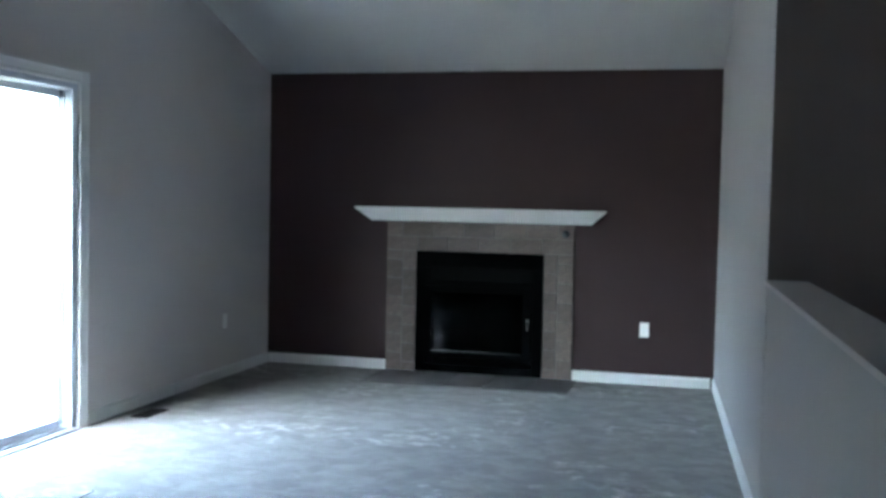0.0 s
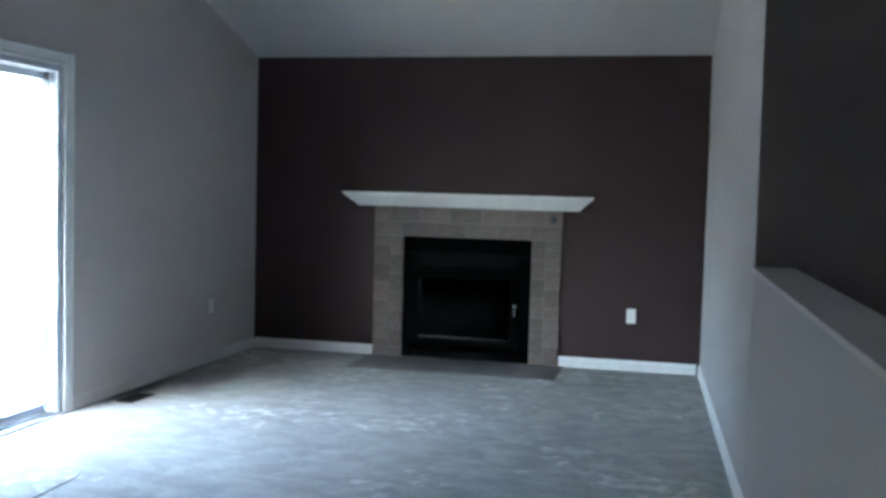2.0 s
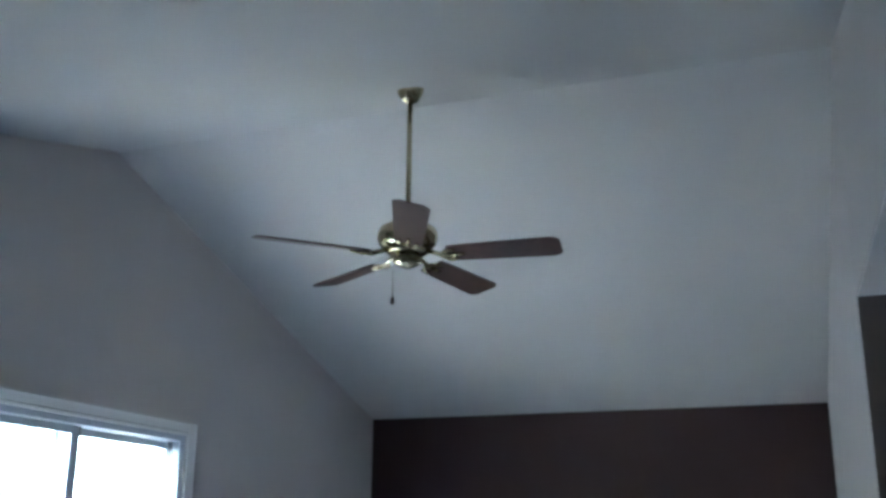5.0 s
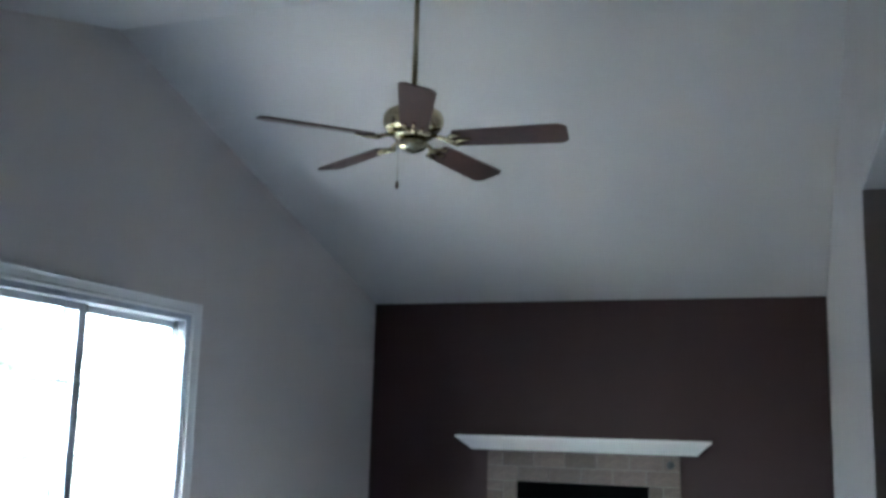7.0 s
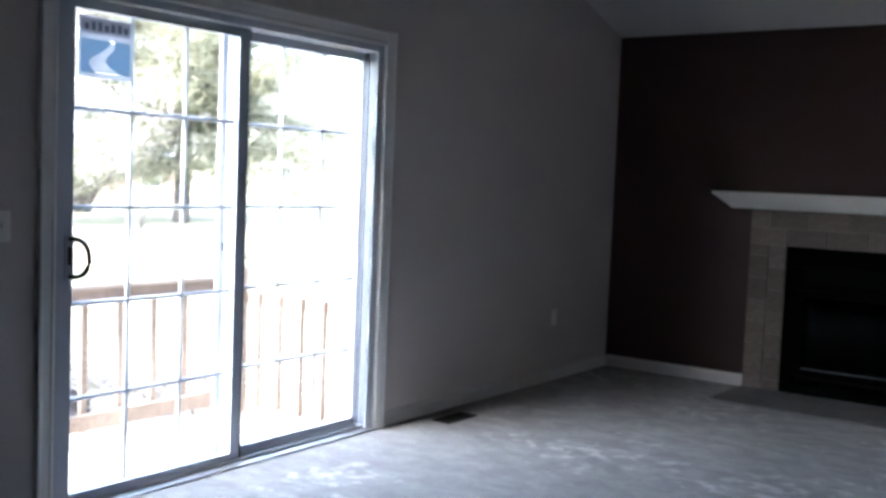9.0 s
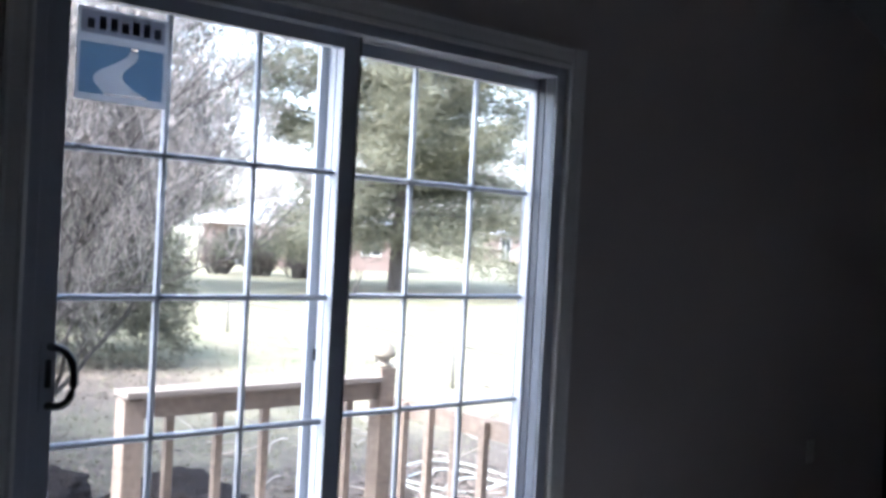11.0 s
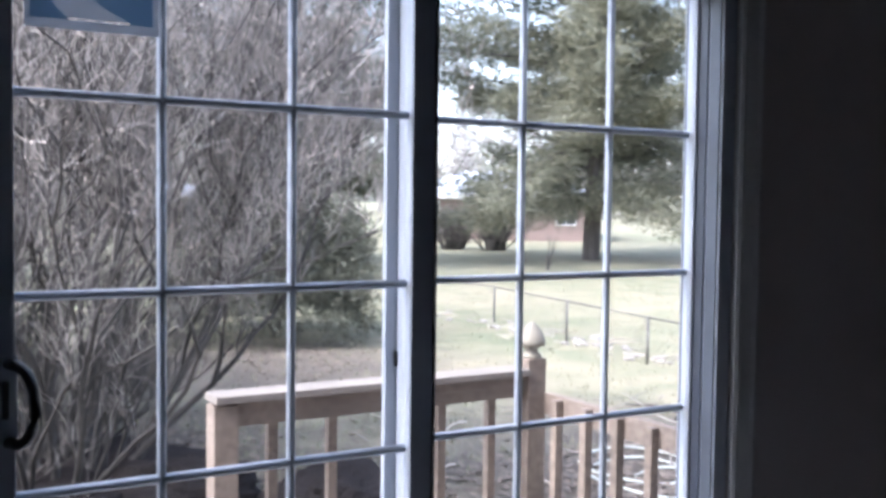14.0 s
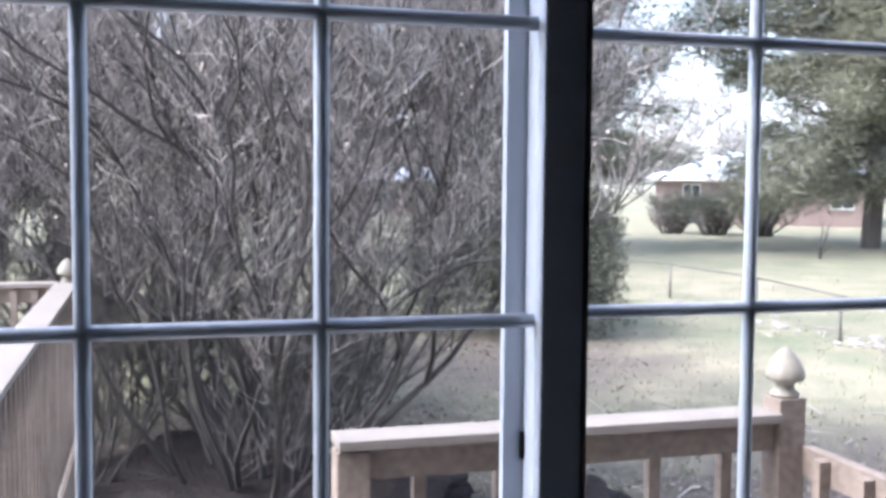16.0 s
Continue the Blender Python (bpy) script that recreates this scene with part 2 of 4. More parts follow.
def lawn_material():
    m = bpy.data.materials.new("winter_lawn")
    m.use_nodes = True
    n, l = m.node_tree.nodes, m.node_tree.links
    b = n["Principled BSDF"]
    b.inputs["Roughness"].default_value = 0.95
    co = n.new("ShaderNodeTexCoord")
    big, mid, fine = [n.new("ShaderNodeTexNoise") for _ in range(3)]
    for node, s, d in ((big, 0.16, 4), (mid, 1.1, 6), (fine, 14, 5)):
        node.inputs["Scale"].default_value, node.inputs["Detail"].default_value = s, d
        l.new(co.outputs["Object"], node.inputs["Vector"])
    r1, r2 = n.new("ShaderNodeValToRGB"), n.new("ShaderNodeValToRGB")
    r1.color_ramp.elements[0].position, r1.color_ramp.elements[1].position = 0.38, 0.62
    r1.color_ramp.elements[0].color, r1.color_ramp.elements[1].color = (0.128, 0.138, 0.084, 1), (0.250, 0.222, 0.155, 1)
    r2.color_ramp.elements[0].position, r2.color_ramp.elements[1].position = 0.30, 0.72
    r2.color_ramp.elements[0].color, r2.color_ramp.elements[1].color = (0.70, 0.69, 0.66, 1), (1.14, 1.14, 1.12, 1)
    add = n.new("ShaderNodeMath")
    add.operation = "MULTIPLY_ADD"
    add.inputs[1].default_value = 0.55
    l.new(mid.outputs["Fac"], add.inputs[0])
    h = n.new("ShaderNodeMath")
    h.operation = "MULTIPLY"
    h.inputs[1].default_value = 0.45
    l.new(big.outputs["Fac"], h.inputs[0])
    l.new(h.outputs[0], add.inputs[2])
    l.new(add.outputs[0], r1.inputs[0])
    l.new(fine.outputs["Fac"], r2.inputs[0])
    mul = n.new("ShaderNodeMix")
    mul.data_type, mul.blend_type = "RGBA", "MULTIPLY"
    mul.inputs[0].default_value = 1.0
    l.new(r1.outputs[0], mul.inputs[6])
    l.new(r2.outputs[0], mul.inputs[7])
    # bare leaf-strewn soil under the bushes and beside the deck, with the bushes' shade painted in
    tone = mul.outputs[2]
    for centre, inner, outer in (((-11.9, 0.3, -1.0), 1.6, 4.0), ((-7.2, -3.4, -1.0), 1.4, 3.4), ((-4.4, 1.6, -1.0), 1.6, 4.2)):
        far = n.new("ShaderNodeVectorMath")
        far.operation = "DISTANCE"
        far.inputs[1].default_value = centre
        l.new(co.outputs["Object"], far.inputs[0])
        rag = n.new("ShaderNodeMath")
        rag.operation = "MULTIPLY_ADD"
        rag.inputs[1].default_value = 3.2
        l.new(mid.outputs["Fac"], rag.inputs[0])
        l.new(far.outputs["Value"], rag.inputs[2])
        edge = n.new("ShaderNodeMapRange")
        edge.inputs["From Min"].default_value, edge.inputs["From Max"].default_value = inner + 1.6, outer + 1.6
        edge.inputs["To Min"].default_value, edge.inputs["To Max"].default_value = 0.85, 0.0
        l.new(rag.outputs[0], edge.inputs["Value"])
        soil_shade = n.new("ShaderNodeMix")
        soil_shade.data_type = "RGBA"
        soil_shade.inputs[7].default_value = (0.088, 0.070, 0.060, 1)
        l.new(edge.outputs[0], soil_shade.inputs[0])
        l.new(tone, soil_shade.inputs[6])
        tone = soil_shade.outputs[2]
    l.new(tone, b.inputs["Base Color"])
    bp = n.new("ShaderNodeBump")
    bp.inputs["Strength"].default_value, bp.inputs["Distance"].default_value = 0.8, 0.05
    l.new(fine.outputs["Fac"], bp.inputs["Height"])
    l.new(bp.outputs[0], b.inputs["Normal"])
    return m


M_LAWN = lawn_material()

# ---------------------------------------------------------------- mesh helpers


def box(bm, x0, x1, y0, y1, z0, z1, bevel=0.0):
    xs, ys, zs = sorted((x0, x1)), sorted((y0, y1)), sorted((z0, z1))
    v = [bm.verts.new((x, y, z)) for x in xs for y in ys for z in zs]
    fs = [bm.faces.new([v[i] for i in q]) for q in ((0, 1, 3, 2), (4, 6, 7, 5), (0, 4, 5, 1), (2, 3, 7, 6), (0, 2, 6, 4), (1, 5, 7, 3))]
    if bevel:
        es = {e for f in fs for e in f.edges}
        bmesh.ops.bevel(bm, geom=list(es), offset=bevel, segments=2, affect="EDGES", profile=0.6)
    return bm


def boxes(*rows, bevel=0.0):
    bm = bmesh.new()
    for r in rows:
        box(bm, *r, bevel=bevel)
    return bm


def prism(points, axis, a, b):
    """A solid with an outline in the two axes other than `axis`, from a to b along it."""
    bm = bmesh.new()
    def place(p, s):
        return {"x": (s, p[0], p[1]), "y": (p[0], s, p[1]), "z": (p[0], p[1], s)}[axis]
    lo, hi = [[bm.verts.new(place(p, s)) for p in points] for s in (a, b)]
    bm.faces.new(lo)
    bm.faces.new(hi[::-1])
    k = len(points)
    for i in range(k):
        bm.faces.new((lo[i], hi[i], hi[(i + 1) % k], lo[(i + 1) % k]))
    bmesh.ops.recalc_face_normals(bm, faces=bm.faces)
    return bm


def lathe(profile, sides=24, at=(0, 0, 0)):
    """A turned shape from (radius, height) pairs."""
    bm = bmesh.new()
    rings = []
    for r, z in profile:
        rings.append([bm.verts.new((at[0] + r * math.cos(2 * math.pi * i / sides), at[1] + r * math.sin(2 * math.pi * i / sides), at[2] + z)) for i in range(sides)])
    for a, b in zip(rings, rings[1:]):
        for i in range(sides):
            bm.faces.new((a[i], a[(i + 1) % sides], b[(i + 1) % sides], b[i]))
    bm.faces.new(rings[0][::-1])
    bm.faces.new(rings[-1])
    for f in bm.faces:
        f.smooth = True
    return bm


def tube(bm, pts, radii, sides=6):
    """A round bar along points."""
    pts = [Vector(p) for p in pts]
    if not isinstance(radii, (list, tuple)):
        radii = [radii] * len(pts)
    rings = []
    for i, p in enumerate(pts):
        d = (pts[min(i + 1, len(pts) - 1)] - pts[max(i - 1, 0)]).normalized()
        u = d.cross(Vector((0, 0, 1)) if abs(d.z) < 0.95 else Vector((1, 0, 0))).normalized()
        w = d.cross(u)
        rings.append([bm.verts.new(p + (u * math.cos(2 * math.pi * k / sides) + w * math.sin(2 * math.pi * k / sides)) * radii[i]) for k in range(sides)])
    for a, b in zip(rings, rings[1:]):
        for k in range(sides):
            f = bm.faces.new((a[k], a[(k + 1) % sides], b[(k + 1) % sides], b[k]))
            f.smooth = True
    bm.faces.new(rings[0][::-1])
    bm.faces.new(rings[-1])
    return bm


def part(name, bm, material, parent=None, label=""):
    me = bpy.data.meshes.new(name)
    bm.to_mesh(me)
    bm.free()
    me.materials.append(material)
    ob = new(name, me)
    if parent is not None:
        ob.parent = parent
    if label:
        ob["label"] = label
    return ob


def raw(name, verts, faces, material, parent=None):
    me = bpy.data.meshes.new(name)
    me.from_pydata(verts, [], faces)
    me.materials.append(material)
    ob = new(name, me)
    if parent is not None:
        ob.parent = parent
    return ob


def thing(name, label, category, group="", kind="", at=None):
    ob = new(name)
    ob.empty_display_size = 0.1
    if at:
        ob.location = at
    return tagged(ob, label, category, group, kind)


def setting(name, bm, material, label="", category=""):
    return tagged(part(name, bm, material), label, category or name.split("_")[0], kind="structure")


# ---------------------------------------------------------------- the plan
BACK = -10.6                       # wall behind the walker
RIDGE_Y, RIDGE_Z, SLOPE = -3.64, 3.545, 0.303
WALL_TOP = 2.44
ED, EK = 3.687, 0.0385             # east wall: x = ED - EK * y
HALL_Y, HALL_TOP, LEDGE = -3.556, 2.42, 1.065
OY0, OY1, OZ = -4.67, -2.750, 2.03   # opening of the patio door


def east(y):
    return ED - EK * y


def half(y):
    return east(HALL_Y) + 0.022 * (HALL_Y - y)


def ceiling_z(y):
    return RIDGE_Z - (SLOPE if y > RIDGE_Y else 0.270) * abs(y - RIDGE_Y)


# floor
setting("floor", boxes((0.0, 3.70, BACK, 0.0, -0.12, 0.0), (3.70, 4.15, BACK, -0.3, -0.12, -0.003)), M_CARPET, "light grey wall-to-wall carpet with brushed scuffs", "carpet")

# west wall: gable end with the opening of the patio door
bm = prism([(BACK, -0.2), (OY0, -0.2), (OY0, ceiling_z(OY0) + 0.02), (BACK, ceiling_z(BACK) + 0.02)], "x", -0.15, 0.0)
for src in (prism([(OY1, -0.2), (0.15, -0.2), (0.15, ceiling_z(0) + 0.02), (OY1, ceiling_z(OY1) + 0.02)], "x", -0.15, 0.0),
            prism([(OY0, OZ), (OY1, OZ), (OY1, ceiling_z(OY1) + 0.02), (RIDGE_Y, RIDGE_Z + 0.02), (OY0, ceiling_z(OY0) + 0.02)], "x", -0.15, 0.0),
            boxes((-0.15, 0.0, OY0, OY1, -0.2, -0.005))):
    tmp = bpy.data.meshes.new("tmp")
    src.to_mesh(tmp)
    src.free()
    bm.from_mesh(tmp)
    bpy.data.meshes.remove(tmp)
setting("wall_west", bm, M_WALL, "greige painted gable wall around a patio door", "wall")

# fireplace wall
FB = (1.311, 2.360, 0.992)         # firebox opening: sides and top
setting("wall_north", boxes((0.0, FB[0], 0.0, 0.15, -0.1, WALL_TOP + 0.05), (FB[1], 4.0, 0.0, 0.15, -0.1, WALL_TOP + 0.05), (FB[0], FB[1], 0.0, 0.15, FB[2], WALL_TOP + 0.05)),
        M_BROWN, "dark brown painted accent wall behind the fireplace", "wall")

# east wall: full height first, then a half wall and a bulkhead
T = 0.15
JY = HALL_Y + 0.012
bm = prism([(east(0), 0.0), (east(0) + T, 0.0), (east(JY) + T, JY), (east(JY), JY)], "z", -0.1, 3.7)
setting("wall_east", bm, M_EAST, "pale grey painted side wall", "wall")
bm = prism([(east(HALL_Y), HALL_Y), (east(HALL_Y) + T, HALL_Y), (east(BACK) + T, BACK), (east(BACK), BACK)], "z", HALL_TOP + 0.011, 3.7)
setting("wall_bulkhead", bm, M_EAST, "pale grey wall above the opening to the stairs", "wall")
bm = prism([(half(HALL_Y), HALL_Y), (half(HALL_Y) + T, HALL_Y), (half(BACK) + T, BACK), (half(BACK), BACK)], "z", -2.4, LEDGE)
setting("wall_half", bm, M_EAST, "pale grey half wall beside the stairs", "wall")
cap = thing("half_wall_cap", "pale grey painted cap on the half wall", "ledge", kind="structure")
part("board", prism([(east(HALL_Y) - 0.012, HALL_Y - 0.002), (east(HALL_Y) + T + 0.012, HALL_Y - 0.002), (half(BACK) + T + 0.012, BACK), (half(BACK) - 0.012, BACK)], "z", LEDGE + 0.001, LEDGE + 0.019), M_WALL, cap)

# stair hall beyond the half wall
setting("wall_stair", boxes((east(HALL_Y) + T, 6.6, HALL_Y, HALL_Y + 0.15, -2.4, 2.70), (east(HALL_Y) + 0.001, east(HALL_Y) + T, HALL_Y, JY - 0.0005, LEDGE + 0.02, HALL_TOP + 0.0005)), M_TAUPE, "taupe painted wall of the stair hall", "wall")
setting("wall_stair_far", boxes((6.6, 6.75, BACK, HALL_Y + 0.15, -2.4, 2.70)), M_TAUPE, "taupe painted far wall of the stair hall", "wall")
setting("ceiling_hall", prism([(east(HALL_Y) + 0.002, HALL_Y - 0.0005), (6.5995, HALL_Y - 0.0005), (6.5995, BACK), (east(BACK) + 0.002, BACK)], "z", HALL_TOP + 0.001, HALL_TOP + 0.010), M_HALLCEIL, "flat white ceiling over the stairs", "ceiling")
setting("floor_stair", boxes((4.0, 6.6, BACK, HALL_Y, -2.5, -2.4)), M_CARPET, "grey carpet at the foot of the stairs", "floor")
setting("wall_south", boxes((-0.15, 6.75, BACK - 0.15, BACK, -2.5, 3.7)), M_WALL, "greige painted wall closing the room", "wall")

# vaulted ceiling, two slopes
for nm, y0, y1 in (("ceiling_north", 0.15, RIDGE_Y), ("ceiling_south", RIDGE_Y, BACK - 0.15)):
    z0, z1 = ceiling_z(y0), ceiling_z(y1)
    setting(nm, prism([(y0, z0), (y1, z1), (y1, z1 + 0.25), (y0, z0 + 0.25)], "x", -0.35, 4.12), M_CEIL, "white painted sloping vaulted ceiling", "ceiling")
setting("roof_hall", boxes((4.12, 6.9, BACK - 0.15, HALL_Y + 0.3, 2.7, 2.9)), M_ROOF, "shingled roof over the stair hall", "roof")


# baseboards
def baseboard(name, p, q, side, h=0.083, t=0.014):
    p, q = Vector((*p, 0)), Vector((*q, 0))
    d = (q - p).normalized()
    nrm = Vector((-d.y, d.x, 0)) * side
    bm = bmesh.new()
    prof = [(0, 0.0), (t, 0.0), (t, h - 0.018), (t * 0.55, h - 0.006), (t * 0.35, h), (0, h)]
    ends = [[bm.verts.new(e + nrm * u + Vector((0, 0, z))) for u, z in prof] for e in (p, q)]
    k = len(prof)
    for i in range(k):
        bm.faces.new((ends[0][i], ends[1][i], ends[1][(i + 1) % k], ends[0][(i + 1) % k]))
    bm.faces.new(ends[0][::-1])
    bm.faces.new(ends[1])
    bmesh.ops.recalc_face_normals(bm, faces=bm.faces)
    return setting(name, bm, M_TRIM, "white painted wooden baseboard", "baseboard")


baseboard("baseboard_north_a", (0.015, -0.001), (1.055, -0.001), -1)
baseboard("baseboard_north_b", (2.60, -0.001), (3.66, -0.001), -1)
baseboard("baseboard_west_a", (0.001, -0.016), (0.001, -2.673), 1)
baseboard("baseboard_west_b", (0.001, -4.747), (0.001, BACK + 0.01), 1)
baseboard("baseboard_east_a", (east(-0.016) - 0.001, -0.016), (east(HALL_Y) - 0.001, HALL_Y), -1)
baseboard("baseboard_east_b", (half(HALL_Y) - 0.001, HALL_Y - 0.001), (half(BACK) - 0.001, BACK + 0.01), -1)

# ---------------------------------------------------------------- patio door
# moulded casing round the opening
casing = thing("door_casing", "white moulded casing round the patio door", "trim", kind="structure")


def casing_profile(w=0.075):
    return [(0, 0), (0, 0.012), (0.012, 0.017), (0.022, 0.014), (w - 0.02, 0.020), (w - 0.008, 0.026), (w, 0.024), (w, 0)]


def casing_run(name, horizontal, a, b, edge, out):
    pr = casing_profile()
    if horizontal:
        bm = prism([(0.001 + h, edge + out * u) for u, h in pr], "y", a, b)
    else:
        bm = prism([(0.001 + h, edge + out * u) for u, h in pr], "z", a, b)
    part(name, bm, M_TRIM, casing)


casing_run("side_casing", False, 0.0, OZ + 0.075, OY1, 1)
casing_run("side_casing", False, 0.0, OZ + 0.075, OY0, -1)
casing_run("head_casing", True, OY0 + 0.001, OY1 - 0.001, OZ, 1)

door = thing("door_1", "white vinyl sliding patio door with grilles, closed", "patio door", kind="structure")
F, FR = 0.036, 0.050             # frame width at the lock side and at the fixed side
fr = part("door_frame", boxes((-0.149, -0.004, OY0 + 0.001, OY0 + F, 0.0, OZ - 0.001), (-0.149, -0.004, OY1 - FR, OY1 - 0.001, 0.0, OZ - 0.001),
                              (-0.149, -0.004, OY0 + F, OY1 - FR, OZ - F, OZ - 0.001), bevel=0.003), M_VINYL, door)
# added strips that darken the white jamb, deeper in tone towards the outside
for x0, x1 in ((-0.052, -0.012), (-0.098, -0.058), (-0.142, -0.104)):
    part("jamb_shade_strip", boxes((x0, x1, OY1 - FR - 0.004, OY1 - FR, 0.03, OZ - F - 0.002), bevel=0.001), M_JAMB_SHADE2 if x1 > -0.02 else M_JAMB_SHADE, fr, "jamb strip in the blue-grey of its shade")
sill = part("door_sill", boxes((-0.16, 0.03, OY0 + 0.002, OY1 - 0.002, -0.004, 0.012), bevel=0.003), M_ALU, door, "grey aluminium sill with tracks")
for x in (-0.138, -0.076, -0.022):
    part("track", boxes((x - 0.003, x + 0.003, OY0 + F, OY1 - FR, 0.012, 0.026)), M_ALU, sill)
for x in (-0.107, -0.049):
    part("track_groove", boxes((x - 0.016, x + 0.016, OY0 + F, OY1 - FR, 0.0122, 0.0135)), M_GREYSTRIP, sill)

ROWS = [0.058, 0.430, 0.806, 1.186, 1.569, 1.947]


def sash(name, label, x0, x1, ya, yb, ga, gb):
    """A panel from ya to yb whose glass runs from ga to gb."""
    p = part(name, boxes((x0, x1, ya, ga, 0.016, OZ - F - 0.003), (x0, x1, gb, yb, 0.016, OZ - F - 0.003), bevel=0.004), M_VINYL, door, label)
    part("top_rail", boxes((x0 + 0.001, x1 - 0.001, ga - 0.002, gb + 0.002, ROWS[-1], OZ - F - 0.004), bevel=0.003), M_VINYL, p)
    part("bottom_rail", boxes((x0 + 0.001, x1 - 0.001, ga - 0.002, gb + 0.002, 0.017, ROWS[0]), bevel=0.003), M_VINYL, p)
    xm = (x0 + x1) / 2
    g = part("pane", boxes((xm - 0.002, xm + 0.002, ga - 0.008, gb + 0.008, ROWS[0] - 0.008, ROWS[-1] + 0.008)), M_GLASS, p, "clear glass pane")
    g.visible_shadow = False
    for i in (1, 2):
        y = ga + (gb - ga) * i / 3
        part("grille_bar", tube(bmesh.new(), [(xm - 0.012, y, ROWS[0]), (xm - 0.012, y, ROWS[-1])], 0.0095, 10), M_VINYL, p)
    for z in ROWS[1:-1]:
        part("grille_bar", tube(bmesh.new(), [(xm - 0.012, ga, z), (xm - 0.012, gb, z)], 0.0095, 10), M_VINYL, p)
    return p


slide = sash("sliding_panel", "sliding panel with white grilles", -0.067, -0.031, OY0 + F + 0.001, -3.675, -4.569, -3.733)
fixed = sash("fixed_panel", "fixed panel with white grilles", -0.127, -0.091, -3.720, OY1 - FR - 0.001, -3.652, -2.812)
part("outer_stile", boxes((-0.146, -0.129, -3.748, -3.662, 0.03, OZ - F - 0.004), bevel=0.003), M_VINYL, fixed, "outer stile of the fixed panel")
part("weather_strip", boxes((-0.090, -0.068, -3.700, -3.680, 0.03, OZ - F - 0.004)), M_GREYSTRIP, slide)
part("interlock", boxes((-0.091, -0.0305, -3.6745, -3.668, 0.02, OZ - F - 0.004)), M_GREYSTRIP, slide, "dark interlock strip of the sliding panel")
part("catch", boxes((-0.127, -0.118, -3.7245, -3.7205, 0.985, 1.022), bevel=0.001), M_DARK, fixed)

# D-shaped pull with its plate
hd = part("handle", tube(bmesh.new(), [(-0.028 + 0.070 * math.sin(a) ** 0.6 if 0 < i < 14 else -0.030, -4.582 + 0.036 * math.sin(a) ** 0.7, 0.992 - 0.074 * math.cos(a)) for i, a in enumerate([math.pi * k / 14 for k in range(15)])], 0.0105, 10), M_HANDLE, slide, "dark grey D-shaped pull handle")
part("handle_plate", boxes((-0.0308, -0.026, -4.606, -4.566, 0.905, 1.08), bevel=0.002), M_VINYL, hd)
part("thumb_latch", boxes((-0.026, -0.012, -4.594, -4.582, 0.965, 1.035), bevel=0.003), M_HANDLE, hd)

# printed sign stuck to the top pane
sign = thing("window_sign", "white and blue printed road sign stuck on the glass", "sign")
SX = -0.0445
part("sheet_border", boxes((SX - 0.0006, SX, -4.548, -4.300, 1.690, 1.708), (SX - 0.0006, SX, -4.548, -4.300, 1.838, 1.860), (SX - 0.0006, SX, -4.548, -4.300, 1.918, 1.925),
                          (SX - 0.0006, SX, -4.548, -4.538, 1.708, 1.838), (SX - 0.0006, SX, -4.312, -4.300, 1.708, 1.838), (SX - 0.0006, SX, -4.548, -4.538, 1.860, 1.918), (SX - 0.0006, SX, -4.312, -4.300, 1.860, 1.918)), M_SIGNW, sign)
part("heading_band", boxes((SX, SX + 0.0006, -4.538, -4.312, 1.860, 1.918)), M_SIGNG, sign, "grey heading band")
for k in range(7):
    y = -4.522 + k * 0.030
    part("heading_bar", boxes((SX + 0.0006, SX + 0.0010, y, y + 0.019, 1.872, 1.906 if k % 3 else 1.898)), M_SIGND, sign)
road_l, road_r = [], []
for i in range(13):
    u = i / 12
    c = -4.425 + 0.042 * math.sin(u * 5.4 + 2.6) * (0.5 + 0.5 * (1 - u)) + 0.02 * (u - 0.5)
    w = 0.048 * (1 - u) ** 1.2 + 0.010
    road_l.append((c - w, 1.712 + 0.118 * u))
    road_r.append((c + w, 1.712 + 0.118 * u))
part("road", prism(road_l + road_r[::-1], "x", SX - 0.0006, SX), M_SIGNW, sign, "white winding road")
part("picture_side", prism([(-4.538, 1.708), (road_l[0][0], 1.708)] + road_l + [(road_l[-1][0], 1.838), (-4.538, 1.838)], "x", SX - 0.0006, SX), M_SIGNB, sign, "blue printed picture")
part("picture_side", prism([(-4.312, 1.708), (road_r[0][0], 1.708)] + road_r + [(road_r[-1][0], 1.838), (-4.312, 1.838)], "x", SX - 0.0006, SX), M_SIGNB, sign, "blue printed picture")

# ---------------------------------------------------------------- fireplace
fire = thing("fireplace", "built-in fireplace with tan stone tile surround and black steel front", "fireplace", at=(0, 0, 0))
SX0, SX1, STOP = 1.058, 2.598, 1.225
backing = part("surround", boxes((SX0, FB[0], -0.016, -0.002, 0.0, STOP), (FB[1], SX1, -0.016, -0.002, 0.0, STOP), (FB[0], FB[1], -0.016, -0.002, FB[2], STOP)), M_GROUT, fire, "grey grout bed of the surround")


def tile_mesh(w, h, t, name):
    bm = boxes((-w / 2, w / 2, -t, 0.0, -h / 2, h / 2))
    bmesh.ops.bevel(bm, geom=[e for e in bm.edges if all(v.co.y < -t / 2 for v in e.verts)], offset=0.003, segments=1, affect="EDGES")
    me = bpy.data.meshes.new(name)
    bm.to_mesh(me)
    bm.free()
    me.materials.append(M_TILE)
    return me


tile_cache = {}


def tile(x0, x1, z0, z1):
    g = 0.003
    key = (round(x1 - x0, 3), round(z1 - z0, 3))
    if key not in tile_cache:
        tile_cache[key] = tile_mesh(key[0] - 2 * g, key[1] - 2 * g, 0.010, "tile")
    ob = new("tile", tile_cache[key])
    ob.parent = backing
    ob.location = ((x0 + x1) / 2, -0.0155 - random.uniform(0, 0.0015), (z0 + z1) / 2)


